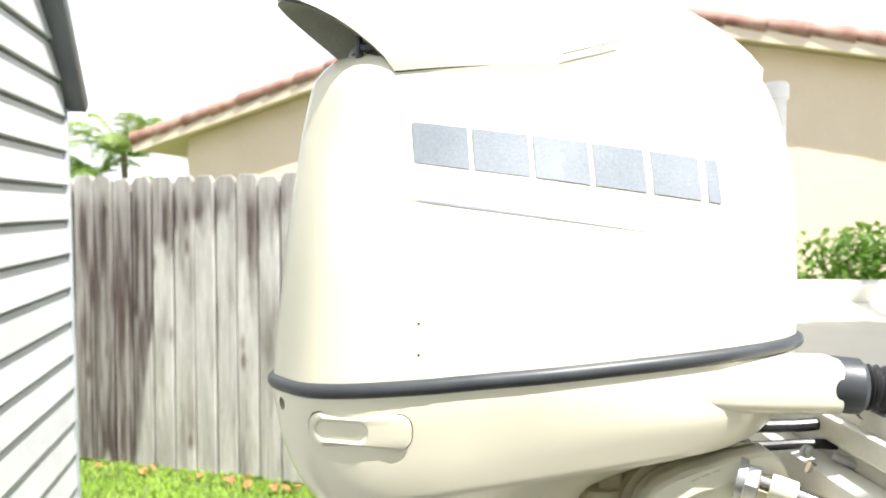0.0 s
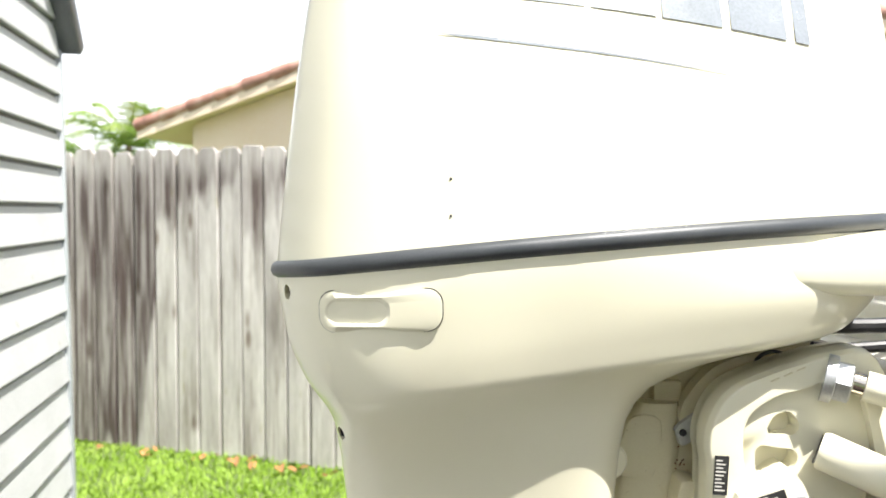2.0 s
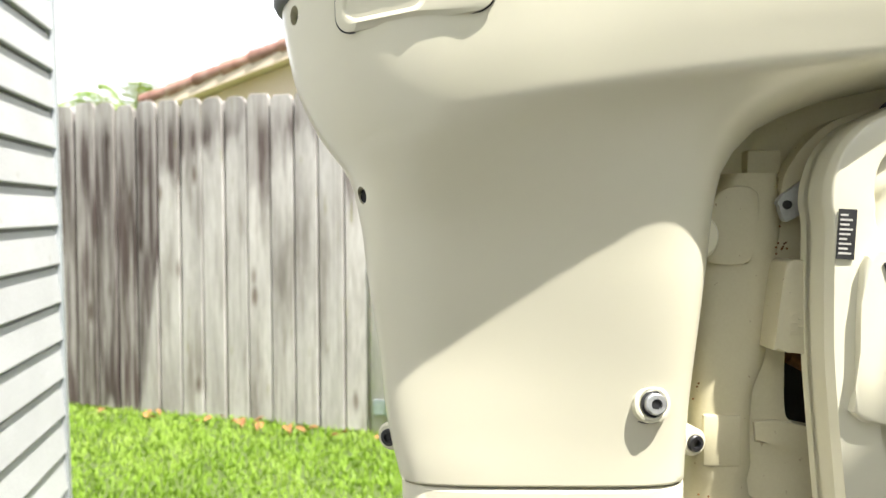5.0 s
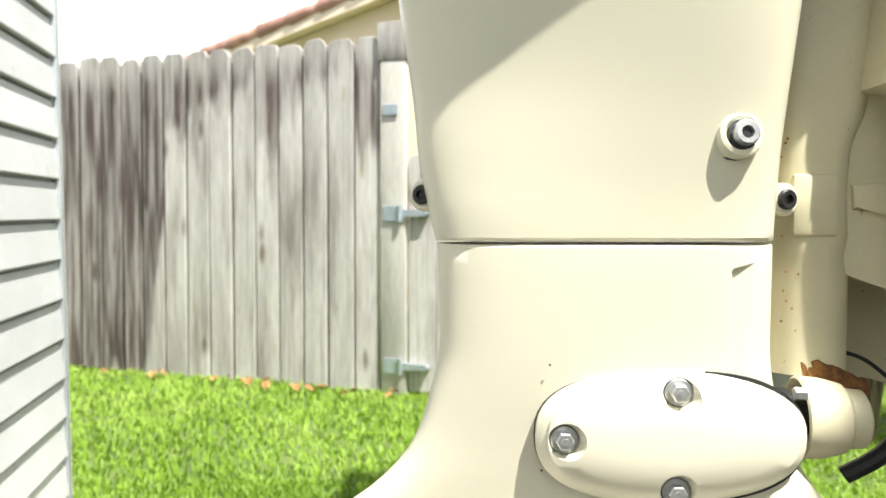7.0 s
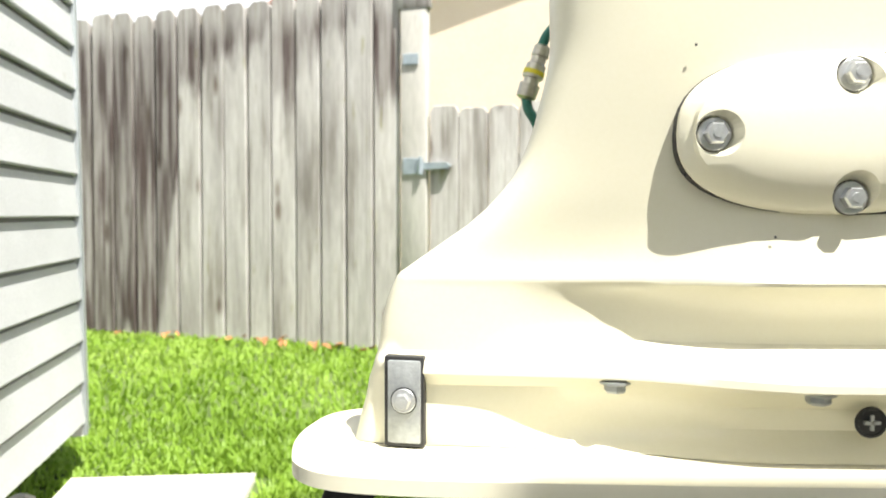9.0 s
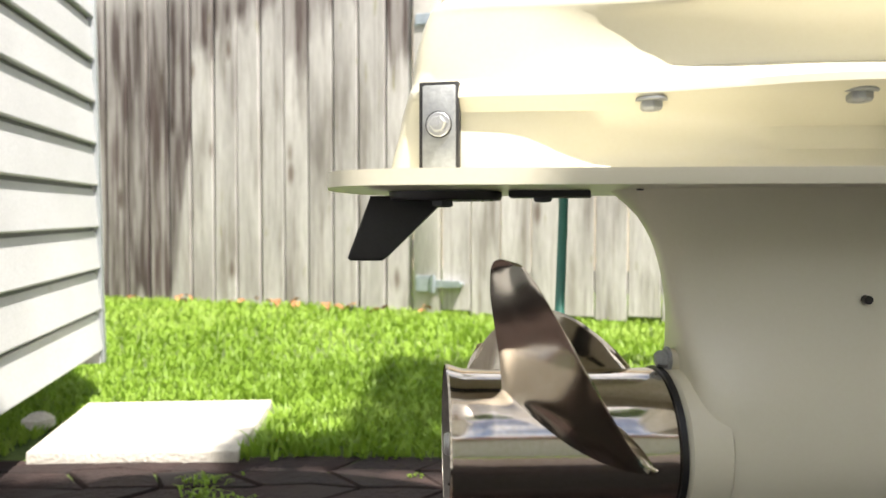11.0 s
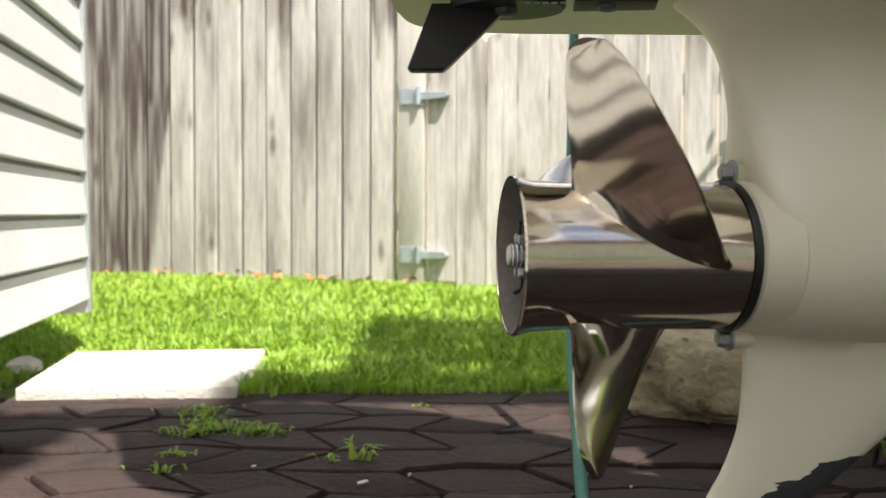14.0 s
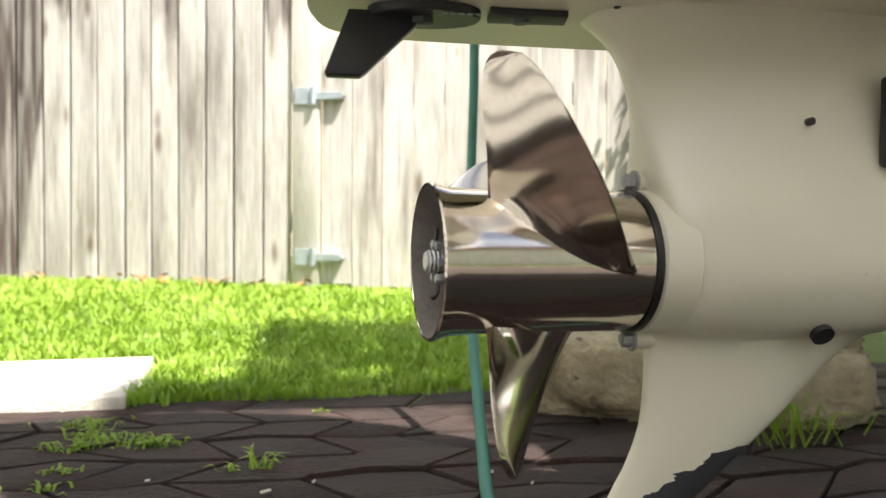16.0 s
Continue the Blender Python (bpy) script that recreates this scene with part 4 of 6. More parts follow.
# the drive is steered a little towards the near side
turn = Matrix.Translation((-0.051, AX, 0)) @ Matrix.Rotation(radians(5.6), 4, "Z") @ Matrix.Translation((0.044, -AX, 0))
for ob in [o for o in motor.children if o.name.split(".")[0] in ("propeller", "gearcase", "carrier_ring", "rubber_ring", "carrier_lug", "water_hole")]:
    ob.matrix_local = turn
# seat the powerhead parts on the raised cowl
for ob in [o for o in motor.children if o.name.split(".")[0] in ("upper_cowl", "hood", "rubber_seal", "screw_hole", "handle_gap", "tow_handle", "cable_nose")]:
    ob.matrix_local = Matrix.Translation(UP)

# black cable boot and corrugated conduit
boot = part("cable_boot", revolve([(0, 0.030), (0.0, 0.0345), (0.004, 0.0355), (0.034, 0.0345), (0.038, 0.031), (0.04, 0.029)], (0.480, 1.131, 1.3115), (1, -0.22, -0.04), 36), M_seal, motor, "black rubber collar and ribbed cable hose")
pth = smooth_path([(0.515, 1.124, 1.310), (0.55, 1.116, 1.306), (0.60, 1.11, 1.29), (0.66, 1.12, 1.25), (0.72, 1.15, 1.22)], 14)
part("conduit", tube(pth, [0.027 + 0.0022 * (i % 3 - 1) for i in range(len(pth))], 20), M_black, boot)
part("elbow", tube(smooth_path([(0.545, 1.15, 1.285), (0.60, 1.16, 1.262), (0.66, 1.17, 1.255)], 8), 0.026, 16), M_seal, boot)

# swivel bracket: the column behind the leg
sw_l = curve([0.76, 0.95, 1.05, 1.10, 1.14, 1.17], [0.160, 0.164, 0.164, 0.168, 0.180, 0.196])
sw_f = curve([0.76, 0.854, 0.875, 0.915, 0.953, 0.968, 0.984, 1.0, 1.08, 1.12, 1.145, 1.17], [0.234, 0.234, 0.228, 0.226, 0.228, 0.233, 0.240, 0.243, 0.250, 0.255, 0.252, 0.249])
loops = []
for z in list(np.linspace(0.765, 0.95, 12)) + list(np.linspace(0.953, 0.99, 7)) + list(np.linspace(1.0, 1.165, 10)) + [1.169]:
    c, r = (sw_l(z) + sw_f(z)) / 2, (sw_f(z) - sw_l(z)) / 2
    k = 0.9 if z < 0.87 else 0.55
    loops.append([Vector((c + r * math.copysign(abs(math.cos(a)) ** k, math.cos(a)), 1.257 + 0.044 * math.copysign(abs(math.sin(a)) ** k, math.sin(a)), z)) for a in np.linspace(0, 2 * math.pi, 49)[:-1]])
swivel = part("swivel_bracket", loft(loops), M_swivel, motor, "stained cream swivel bracket column, toned darker for shade", 40)
part("pad", box((0.191, 1.2145, 0.908), (0.038, 0.008, 0.052), None, 0.0035), M_swivel, swivel)
part("panel", prism(rounded([(0.176, 1.082), (0.208, 1.081), (0.217, 1.092), (0.222, 1.150), (0.184, 1.150), (0.172, 1.10), (0.176, 1.082)], 4)[:-1], 1.2095, 1.2165, "xz", 0.002), M_swivel, swivel)
part("block", box((0.236, 1.245, 1.180), (0.034, 0.03, 0.026), None, 0.003), M_swivel, swivel)
random.seed(5)
for i in range(26):
    x, z = (random.gauss(0.246, 0.004), random.gauss(1.100, 0.008)) if i < 12 else (random.uniform(0.164, 0.182), random.uniform(0.80, 0.97))
    part("dirt_speck", revolve([(0, 0.0012), (0.0006, 0.0006)], (x, 1.2128 if i < 12 else 1.2175, z), (0, -1, 0), 6), M_rust, swivel)
lugp = part("lug", revolve([(-0.012, 0.022), (0.010, 0.021), (0.014, 0.017), (0.015, 0.005)], (0.166, 1.222, 1.108), (0.25, -1, 0), 28), M_white, motor)
loops = []
for z, rr in ((0.774, 0.0335), (0.771, 0.0370), (0.765, 0.0390), (0.757, 0.0385), (0.752, 0.035)):
    lp = []
    for a in np.linspace(0, 2 * math.pi, 73)[:-1]:
        q = Vector((math.cos(a), math.sin(a), z * 30))
        d = 1 + 0.06 * noise.noise(q * 3) + 0.04 * noise.noise(q * 9)
        lp.append(Vector((0.209 + rr * 1.12 * d * math.cos(a), 1.253 + rr * 1.18 * d * math.sin(a), z - 0.016 * math.cos(a) + 0.006 * noise.noise(q * 4))))
    loops.append(lp)
bm = loft(loops)
part("rust_crust", bm, M_rust, swivel, "flaking orange brown rust")
swivel.matrix_local = Matrix.Translation((0.011, 0.027, 0))
# inner plate with a dark window
plt_o = [(0.205, 0.855), (0.205, 0.965), (0.232, 1.0), (0.245, 1.165), (0.42, 1.165), (0.42, 0.78), (0.30, 0.826), (0.238, 0.851), (0.228, 0.853)]
inner_plate = part("side_plate", prism(plt_o, 1.249, 1.266, "xz", 0.003), M_swivel, motor, "cream bracket side plate with a dark opening")
cut(inner_plate, [prism(rounded([(0.266, 1.008), (0.36, 1.012), (0.36, 0.902), (0.300, 0.917), (0.274, 0.924), (0.266, 0.941), (0.266, 1.008)], 4)[:-1], 1.20, 1.30, "xz")])
part("rear_plate", prism([(0.20, 0.90), (0.50, 0.90), (0.50, 0.735), (0.325, 0.735), (0.30, 0.748), (0.20, 0.748)], 1.33, 1.345, "xz", 0.003), M_swivel, motor, "cream plate on the far side of the mount, toned for shade")
part("opening_back", box((0.315, 1.30, 0.96), (0.13, 0.004, 0.14)), M_black, inner_plate)
part("hose_end", tube([Vector((0.282, 1.275, 0.985)), Vector((0.30, 1.275, 0.975))], 0.008, 12), M_rust, inner_plate)
part("rib", prism([(0.235, 0.925), (0.258, 0.927), (0.299, 0.918), (0.36, 0.90), (0.36, 0.86), (0.299, 0.885), (0.262, 0.902), (0.237, 0.905)], 1.2455, 1.2515, "xz", 0.002), M_swivel, inner_plate)
pl2 = part("marked_plate", prism(rounded([(0.238, 1.002), (0.247, 1.075), (0.256, 1.086), (0.275, 1.082), (0.286, 1.06), (0.288, 1.002), (0.238, 1.002)], 3)[:-1], 1.209, 1.25, "xz", 0.003), M_swivel, motor, "cream plate with a raised cast mark")
part("mark_frame", box((0.2585, 1.2088, 1.028), (0.0135, 0.0014, 0.023), None, 0.0005), M_swivel, pl2)
for i in range(5):
    part("cast_mark", box((0.2555 + 0.006 * (i % 2), 1.2080, 1.0205 + 0.0038 * i), (0.0045, 0.0012, 0.0016), None, 0.0003), M_swivel, pl2)
# arm that rises over the swivel
arm = part("steering_arm", prism(rounded([(0.256, 1.150), (0.260, 1.168), (0.268, 1.182), (0.282, 1.200), (0.303, 1.217), (0.339, 1.229), (0.390, 1.238), (0.44, 1.242), (0.44, 1.205), (0.352, 1.195), (0.318, 1.180), (0.302, 1.165), (0.290, 1.145), (0.270, 1.138), (0.256, 1.150)], 4)[:-1], 1.240, 1.262, "xz", 0.003), M_swivel, motor, "curved cream steering arm with openings")
cut(arm, [prism(rounded(p + p[:1], 4)[:-1], 1.2, 1.3, "xz") for p in ([(0.279, 1.173), (0.283, 1.184), (0.294, 1.194), (0.302, 1.186), (0.292, 1.175)], [(0.308, 1.202), (0.317, 1.208), (0.352, 1.217), (0.392, 1.222), (0.394, 1.216), (0.352, 1.205), (0.317, 1.197)])])
# Filler block added behind the arm so the gap reads as shade.
part("rear_web", box((0.315, 1.280, 1.198), (0.25, 0.02, 0.115), None, 0.004), M_swivel, arm)
link = part("tilt_link", prism(rounded([(0.249, 1.140), (0.252, 1.147), (0.297, 1.177), (0.308, 1.178), (0.312, 1.165), (0.290, 1.145), (0.262, 1.124), (0.253, 1.124), (0.249, 1.140)], 4)[:-1], 1.228, 1.236, "xz", 0.0015), M_alu, motor, "grey cast tilt link")
part("pin", revolve([(0, 0.0045), (0.003, 0.004)], (0.2565, 1.2285, 1.138), (0, -1, 0), 20), M_label, link)
part("wire_loop", tube(smooth_path([(0.342, 1.23, 1.195), (0.336, 1.225, 1.214), (0.343, 1.222, 1.230), (0.358, 1.222, 1.236), (0.374, 1.224, 1.231), (0.384, 1.228, 1.218)]), 0.0022, 8), M_black, motor)

# near clamp bracket: back plate, rim and ribs round the lightening holes
clamp = thing("clamp_bracket", "cream cast clamp bracket with lightening holes on the transom", "bracket")
outline = [(0.282, 0.83), (0.267, 0.983), (0.264, 1.06), (0.264, 1.118), (0.261, 1.138), (0.263, 1.160), (0.273, 1.186), (0.291, 1.206), (0.317, 1.219), (0.350, 1.231), (0.400, 1.245), (0.447, 1.240), (0.475, 1.14), (0.52, 0.83)]
inner_o = [(0.322, 0.87), (0.303, 0.983), (0.304, 1.06), (0.305, 1.100), (0.301, 1.128), (0.301, 1.158), (0.309, 1.178), (0.332, 1.195), (0.362, 1.206), (0.385, 1.213), (0.405, 1.215), (0.425, 1.206), (0.445, 1.13), (0.49, 0.87)]
a_o, b_o = rounded(outline, 4), rounded(inner_o, 4)
clamp_plate = part("back_plate", prism(a_o, 1.196, 1.216, "xz", 0.003), M_white, clamp)
bm = bmesh.new()
n = len(a_o)
mid_o = [(p[0] * 0.90 + q[0] * 0.10, p[1] * 0.90 + q[1] * 0.10) for p, q in zip(a_o, b_o)]
rings = [[bm.verts.new((p[0], y, p[1])) for p in o_] for o_, y in ((a_o, 1.205), (a_o, 1.172), (mid_o, 1.162), (b_o, 1.160), (b_o, 1.205))]
for r0, r1 in zip(rings, rings[1:]):
    for i in range(n):
        bm.faces.new((r0[i], r0[(i + 1) % n], r1[(i + 1) % n], r1[i]))
bmesh.ops.bevel(bm, geom=[e for e in bm.edges if abs(e.verts[0].co.y - e.verts[1].co.y) < 1e-4 and e.verts[0].co.y < 1.19], offset=0.002, segments=3, affect="EDGES", profile=0.5)
part("rim", bm, M_white, clamp, angle=40)
# raised web inside the rim with two rounded pockets
web = part("web", prism(rounded([(0.290, 1.08), (0.292, 1.16), (0.300, 1.185), (0.33, 1.205), (0.40, 1.222), (0.43, 1.220), (0.44, 1.08), (0.290, 1.08)], 3)[:-1], 1.170, 1.205, "xz", 0.002), M_white, clamp)
pockets = ([(0.330, 1.160), (0.338, 1.174), (0.353, 1.179), (0.363, 1.170), (0.364, 1.158), (0.354, 1.152), (0.334, 1.152)], [(0.317, 1.134), (0.323, 1.141), (0.340, 1.139), (0.360, 1.136), (0.364, 1.125), (0.357, 1.115), (0.341, 1.111), (0.320, 1.110)])
cut(web, [prism(rounded(p + p[:1], 4)[:-1], 1.16, 1.194, "xz", 0.0) for p in pockets])
# square boss with a sticker and a bolt
part("lower_boss", prism(rounded([(0.286, 0.98), (0.288, 1.083), (0.307, 1.093), (0.343, 1.119), (0.353, 1.116), (0.364, 1.102), (0.376, 1.075), (0.40, 1.02), (0.40, 0.95), (0.29, 0.95), (0.286, 0.98)], 3)[:-1], 1.152, 1.20, "xz", 0.004), M_white, clamp)
lab_rot = Matrix.Rotation(radians(-4), 3, "Y") @ Matrix.Rotation(radians(-10), 3, "Z")
for c, w, h, rot in ((Vector((0.2765, 1.1600, 1.111)), 0.0150, 0.043, Matrix.Rotation(radians(3), 3, "Y") @ Matrix.Rotation(radians(-2), 3, "Z")), (Vector((0.3245, 1.1508, 1.086)), 0.040, 0.0145, Matrix.Rotation(radians(-18), 3, "Y"))):
    lb = part("label", box(c, (w, 0.0012, h), rot), M_label, clamp, "black sticker with small unreadable print")
    rows_ = 9 if h > w else 4
    for r in range(rows_):
        ln = (0.85, 0.6, 0.8, 0.5, 0.7)[r % 5]
        part("print_bar", box(c + rot @ Vector((-(1 - ln) * w * 0.4, -0.0007, ((r + 0.5) / rows_ - 0.5) * h * 0.86)), (w * ln * 0.85, 0.0005, h * 0.36 / rows_), rot), M_ink, lb)
part("red_tag", box((0.434, 1.166, 1.058), (0.022, 0.003, 0.042), Matrix.Rotation(radians(-20), 3, "Y"), 0.001), M_red, clamp, "small red plastic tag")
hexbolt("bolt", (0.3585, 1.151, 1.079), clamp, (0, -1, 0), 0.0095, 0.012)
tube_ = part("tilt_tube", tube([Vector((0.383, 1.160, 1.140)), Vector((0.386, 1.158, 1.139)), Vector((0.52, 1.09, 1.085))], [0.019, 0.0215, 0.0215], 28), M_white, clamp, "cream tilt tube end")
part("tube_mouth", revolve([(0, 0.017), (0.001, 0.0168)], (0.3825, 1.1602, 1.1402), (-0.134, 0.07, 0.055), 24), M_label, tube_)
# tilt tube nut and steering rod
nut_d = Vector((0.9, -0.45, -0.2))
nut = part("tilt_nut", revolve([(0, 0.0235), (0.014, 0.0235), (0.016, 0.020)], (0.400, 1.163, 1.216), nut_d, 6), M_zinc, clamp, "chrome tilt tube nut")
part("collar", revolve([(-0.010, 0.0265), (0.0, 0.0265), (0.001, 0.0235)], (0.399, 1.1635, 1.216), nut_d, 28), M_zinc, nut)
rod = thing("steering_rod", "chrome steering rod with cream end in the tilt tube", "rod")
part("rod", tube([Vector((0.405, 1.160, 1.218)), Vector((0.437, 1.146, 1.209)), Vector((0.50, 1.11, 1.190)), Vector((0.62, 1.05, 1.15))], 0.0125, 18), M_steel, rod)
part("ferrule", tube([Vector((0.425, 1.151, 1.2125)), Vector((0.452, 1.138, 1.205))], 0.0165, 18), M_white, rod)
for k in range(3):
    part("cast_slot", box((0.333 + 0.014 * k, 1.1592, 1.2163 + 0.006 * k), (0.010, 0.0012, 0.0014), Matrix.Rotation(radians(-24), 3, "Y")), M_swivel, clamp)
# black throttle arm, bolts and link rod
arm2 = part("black_arm", prism(rounded([(0.352, 1.262), (0.362, 1.278), (0.400, 1.270), (0.418, 1.282), (0.437, 1.293), (0.484, 1.290), (0.503, 1.287), (0.522, 1.278), (0.531, 1.260), (0.524, 1.244), (0.516, 1.236), (0.518, 1.206), (0.503, 1.192), (0.478, 1.206), (0.432, 1.236), (0.385, 1.253), (0.352, 1.262)], 3)[:-1], 1.196, 1.216, "xz", 0.003), M_black, motor, "black control arm with bolts")
cut(arm2, [prism(rounded([(0.424, 1.262), (0.440, 1.276), (0.482, 1.274), (0.494, 1.262), (0.484, 1.250), (0.470, 1.238), (0.446, 1.252), (0.424, 1.262)], 3)[:-1], 1.18, 1.24, "xz")])
hexbolt("bolt", (0.494, 1.196, 1.242), arm2, (0, -1, 0), 0.0065, 0.006)
hexbolt("bolt", (0.503, 1.196, 1.201), arm2, (0, -1, 0), 0.006, 0.006)
part("shaft", tube([Vector((0.493, 1.190, 1.223)), Vector((0.56, 1.175, 1.192))], 0.008, 14), M_steel, arm2)
part("stud", tube([Vector((0.518, 1.180, 1.242)), Vector((0.545, 1.172, 1.231))], 0.006, 12), M_zinc, arm2)
part("cable", tube(smooth_path([(0.39, 1.225, 1.228), (0.42, 1.225, 1.230), (0.50, 1.225, 1.232), (0.60, 1.22, 1.245)]), 0.009, 10), M_black, motor)
part("cable", tube(smooth_path([(0.40, 1.225, 1.205), (0.43, 1.222, 1.203), (0.52, 1.21, 1.21), (0.62, 1.2, 1.2)]), 0.007, 10), M_black, motor)
for ob in [o for o in motor.children if o.name.split(".")[0] in ("cable_boot", "cable")]:
    ob.matrix_local = Matrix.Translation(UP)
part("drop_cable", tube(smooth_path([(0.285, 1.25, 0.845), (0.30, 1.25, 0.80), (0.295, 1.25, 0.74), (0.27, 1.25, 0.70), (0.24, 1.26, 0.675)]), 0.0075, 10), M_black, motor)
part("drop_cable", tube(smooth_path([(0.222, 1.275, 0.784), (0.265, 1.270, 0.772), (0.295, 1.262, 0.73), (0.28, 1.262, 0.66)]), 0.0018, 8), M_black, motor)

# ---- boat hull ----
boat = thing("boat", "white fibreglass boat hull with the motor on its transom", "boat")
loops = []
for x, w, zk, zt in ((0.545, 1.02, 0.62, 1.31), (0.61, 1.05, 0.60, 1.32), (2.5, 1.12, 0.58, 1.33), (4.2, 0.8, 0.65, 1.35), (5.4, 0.1, 1.0, 1.36)):
    loops.append([Vector((x, AX + s * w * f, z)) for s, f, z in ((-1, 1, zt), (-1, 0.97, zk + 0.32), (-1, 0.88, zk + 0.22), (0, 0, zk), (1, 0.88, zk + 0.22), (1, 0.97, zk + 0.32), (1, 1, zt))])
part("hull", loft(loops), M_hull, boat, angle=25)
part("gunwale", box((2.195, AX - 0.72, 1.366), (3.30, 0.62, 0.13), None, 0.015), M_hull, boat)
part("gunwale", box((2.21, AX + 1.03, 1.336), (3.28, 0.10, 0.085), None, 0.02), M_hull, boat)
part("rub_rail", box((0.537, AX, 1.268), (0.02, 2.0, 0.035), None, 0.006), M_hull, boat)
part("bracket_pad", box((0.52, AX, 1.05), (0.06, 0.55, 0.36), None, 0.02), M_hull, boat)
for y in (1.62, 1.78):
    part("deck_fitting", revolve([(0, 0.02), (0.006, 0.02), (0.012, 0.008)], (0.60 + (y - 1.6) * 2, 2.26, 1.377), (0, 0, 1), 16), M_zinc, boat)
pole = thing("white_pole", "white plastic pole with a cap standing on the boat", "pole")
part("tube", revolve([(0, 0.0165), (0.45, 0.0165)], (0.598, 1.53, 1.314), (0, 0, 1), 24), M_pipe, pole)
part("cap", revolve([(0, 0.0175), (0.004, 0.0205), (0.026, 0.0205), (0.032, 0.017), (0.034, 0.005)], (0.598, 1.53, 1.759), (0, 0, 1), 24), M_pipe, pole)

# ---- ground ----
def ground_z(x, y):
    return 0.065 * min(max((y - 2.15) / 2.2, 0), 1)


def paver_edge(x):
    return 2.215 + 0.10 * min(x, 0.0) + 0.01 * math.sin(9 * x) if x < 0.15 else 2.225 + 0.5 * (x - 0.15)


bm = bmesh.new()
xs = [-400, -60, -12, -6] + list(np.linspace(-3.2, 3.2, 17)) + [6, 12, 60, 400]
ys = [-400, -60, -10, -3] + list(np.linspace(0, 6, 21)) + [9, 14, 60, 400]
grid = [[bm.verts.new((x, y, ground_z(x, y) - 0.006 - (0.02 if y < 1.95 else 0))) for x in xs] for y in ys]
for j in range(len(ys) - 1):
    for i in range(len(xs) - 1):
        bm.faces.new((grid[j][i], grid[j][i + 1], grid[j + 1][i + 1], grid[j + 1][i]))
tagged(part("ground", bm, M_soil, smooth=True), "bare soil under the lawn reaching to the horizon", "ground", kind="structure")

# ---- shed with lap siding ----
shed = thing("shed", "small white shed with lap siding and dark roof edge", "shed")
s_c, s_d = Vector((-1.181, 2.567, 0)), Vector((0.225, -1, -0.015)).normalized()
s_n = Vector((1, 0.225, 0.008)).normalized()
s_up = s_d.cross(s_n)
s_rot = Matrix((s_d, s_n, s_up)).transposed()
lap, lap_n = 0.1075, 20
bm = bmesh.new()
L = 2.6
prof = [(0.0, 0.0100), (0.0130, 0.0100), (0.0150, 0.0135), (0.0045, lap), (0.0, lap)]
va = [bm.verts.new((0.012, -p[0] * -1, p[1])) for p in prof]
vb = [bm.verts.new((L, -p[0] * -1, p[1])) for p in prof]
for i in range(5):
    bm.faces.new((va[i], va[(i + 1) % 5], vb[(i + 1) % 5], vb[i]))
bm.faces.new(va[::-1])
bm.faces.new(vb)
first = part("siding_board", bm, M_siding, shed, smooth=False)
sid_me = first.data
z0 = 0.139
for i in range(lap_n + 3):
    ob = first if i == 0 else new("siding_board", sid_me)
    ob.parent = shed
    ob.matrix_local = Matrix.Translation(s_c + s_up * (z0 + i * lap)) @ s_rot.to_4x4()
# Dark core shows in the lap gaps and stands in for their shade.
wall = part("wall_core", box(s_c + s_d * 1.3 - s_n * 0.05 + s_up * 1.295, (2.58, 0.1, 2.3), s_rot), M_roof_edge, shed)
part("back_wall", box(s_c - s_n * 1.2 + Vector((0, 0, 0.99)), (0.06, 2.4, 1.75), s_rot), M_siding, shed)
part("side_wall", box(s_c + s_d * 1.3 - s_n * 2.37 + Vector((0, 0, 0.99)), (2.6, 0.06, 1.75), s_rot), M_siding, shed)
part("end_wall", box(s_c + s_d * 2.57 - s_n * 1.2 + Vector((0, 0, 0.99)), (0.06, 2.34, 1.75), s_rot), M_siding, shed)
part("corner_trim", box(s_c + s_d * 0.004 + s_n * 0.006 + s_up * 1.005, (0.015, 0.024, 1.78), s_rot, 0.002), M_trim, shed, "grey corner trim strip")
# steep roof edge along the wall top
r0 = s_c + s_n * 0.03 - s_d * 0.05 + s_up * 1.908
rd = (s_d * 0.62 + Vector((0, 0, 0.78))).normalized()
r_rot = Matrix((rd, s_n, rd.cross(s_n))).transposed()
part("fascia", box(r0 + rd * 0.7 + s_n * 0.03 - rd.cross(s_n) * 0.008, (1.4, 0.012, 0.05), r_rot, 0.002), M_roof_edge, shed, "dark metal roof edge")
part("frieze", box(r0 + rd * 0.72 + s_n * 0.002 + rd.cross(s_n) * 0.040, (1.4, 0.022, 0.075), r_rot, 0.002), M_siding, shed)
part("roof", box(r0 + rd * 0.7 - s_n * 1.15 - rd.cross(s_n) * 0.02, (1.4, 2.35, 0.02), r_rot), M_roof_edge, shed)
for k in (0.35, 1.1, 1.9):
    part("footing", box(s_c + s_d * k - s_n * 0.55 + Vector((0, 0, 0.05 - 0.02 * k)), (0.2, 0.2, 0.1), s_rot, 0.006), M_slab, shed)

# ---- house behind the fence ----
house = thing("house", "tan stucco house with a clay tile gable roof", "house")
h_e = Vector((1, -0.3, 0)).normalized()
h_n = Vector((0.3, 1, 0)).normalized()
E0 = Vector((-3.33, 8.075, 0))
apex_s, z_apex = 4.29, 3.53


def rake(s):
    return z_apex - (0.27 * (apex_s - s) if s < apex_s else 0.205 * (s - apex_s))


def hp(s, d, z):
    return E0 + h_e * s + h_n * d + Vector((0, 0, z))


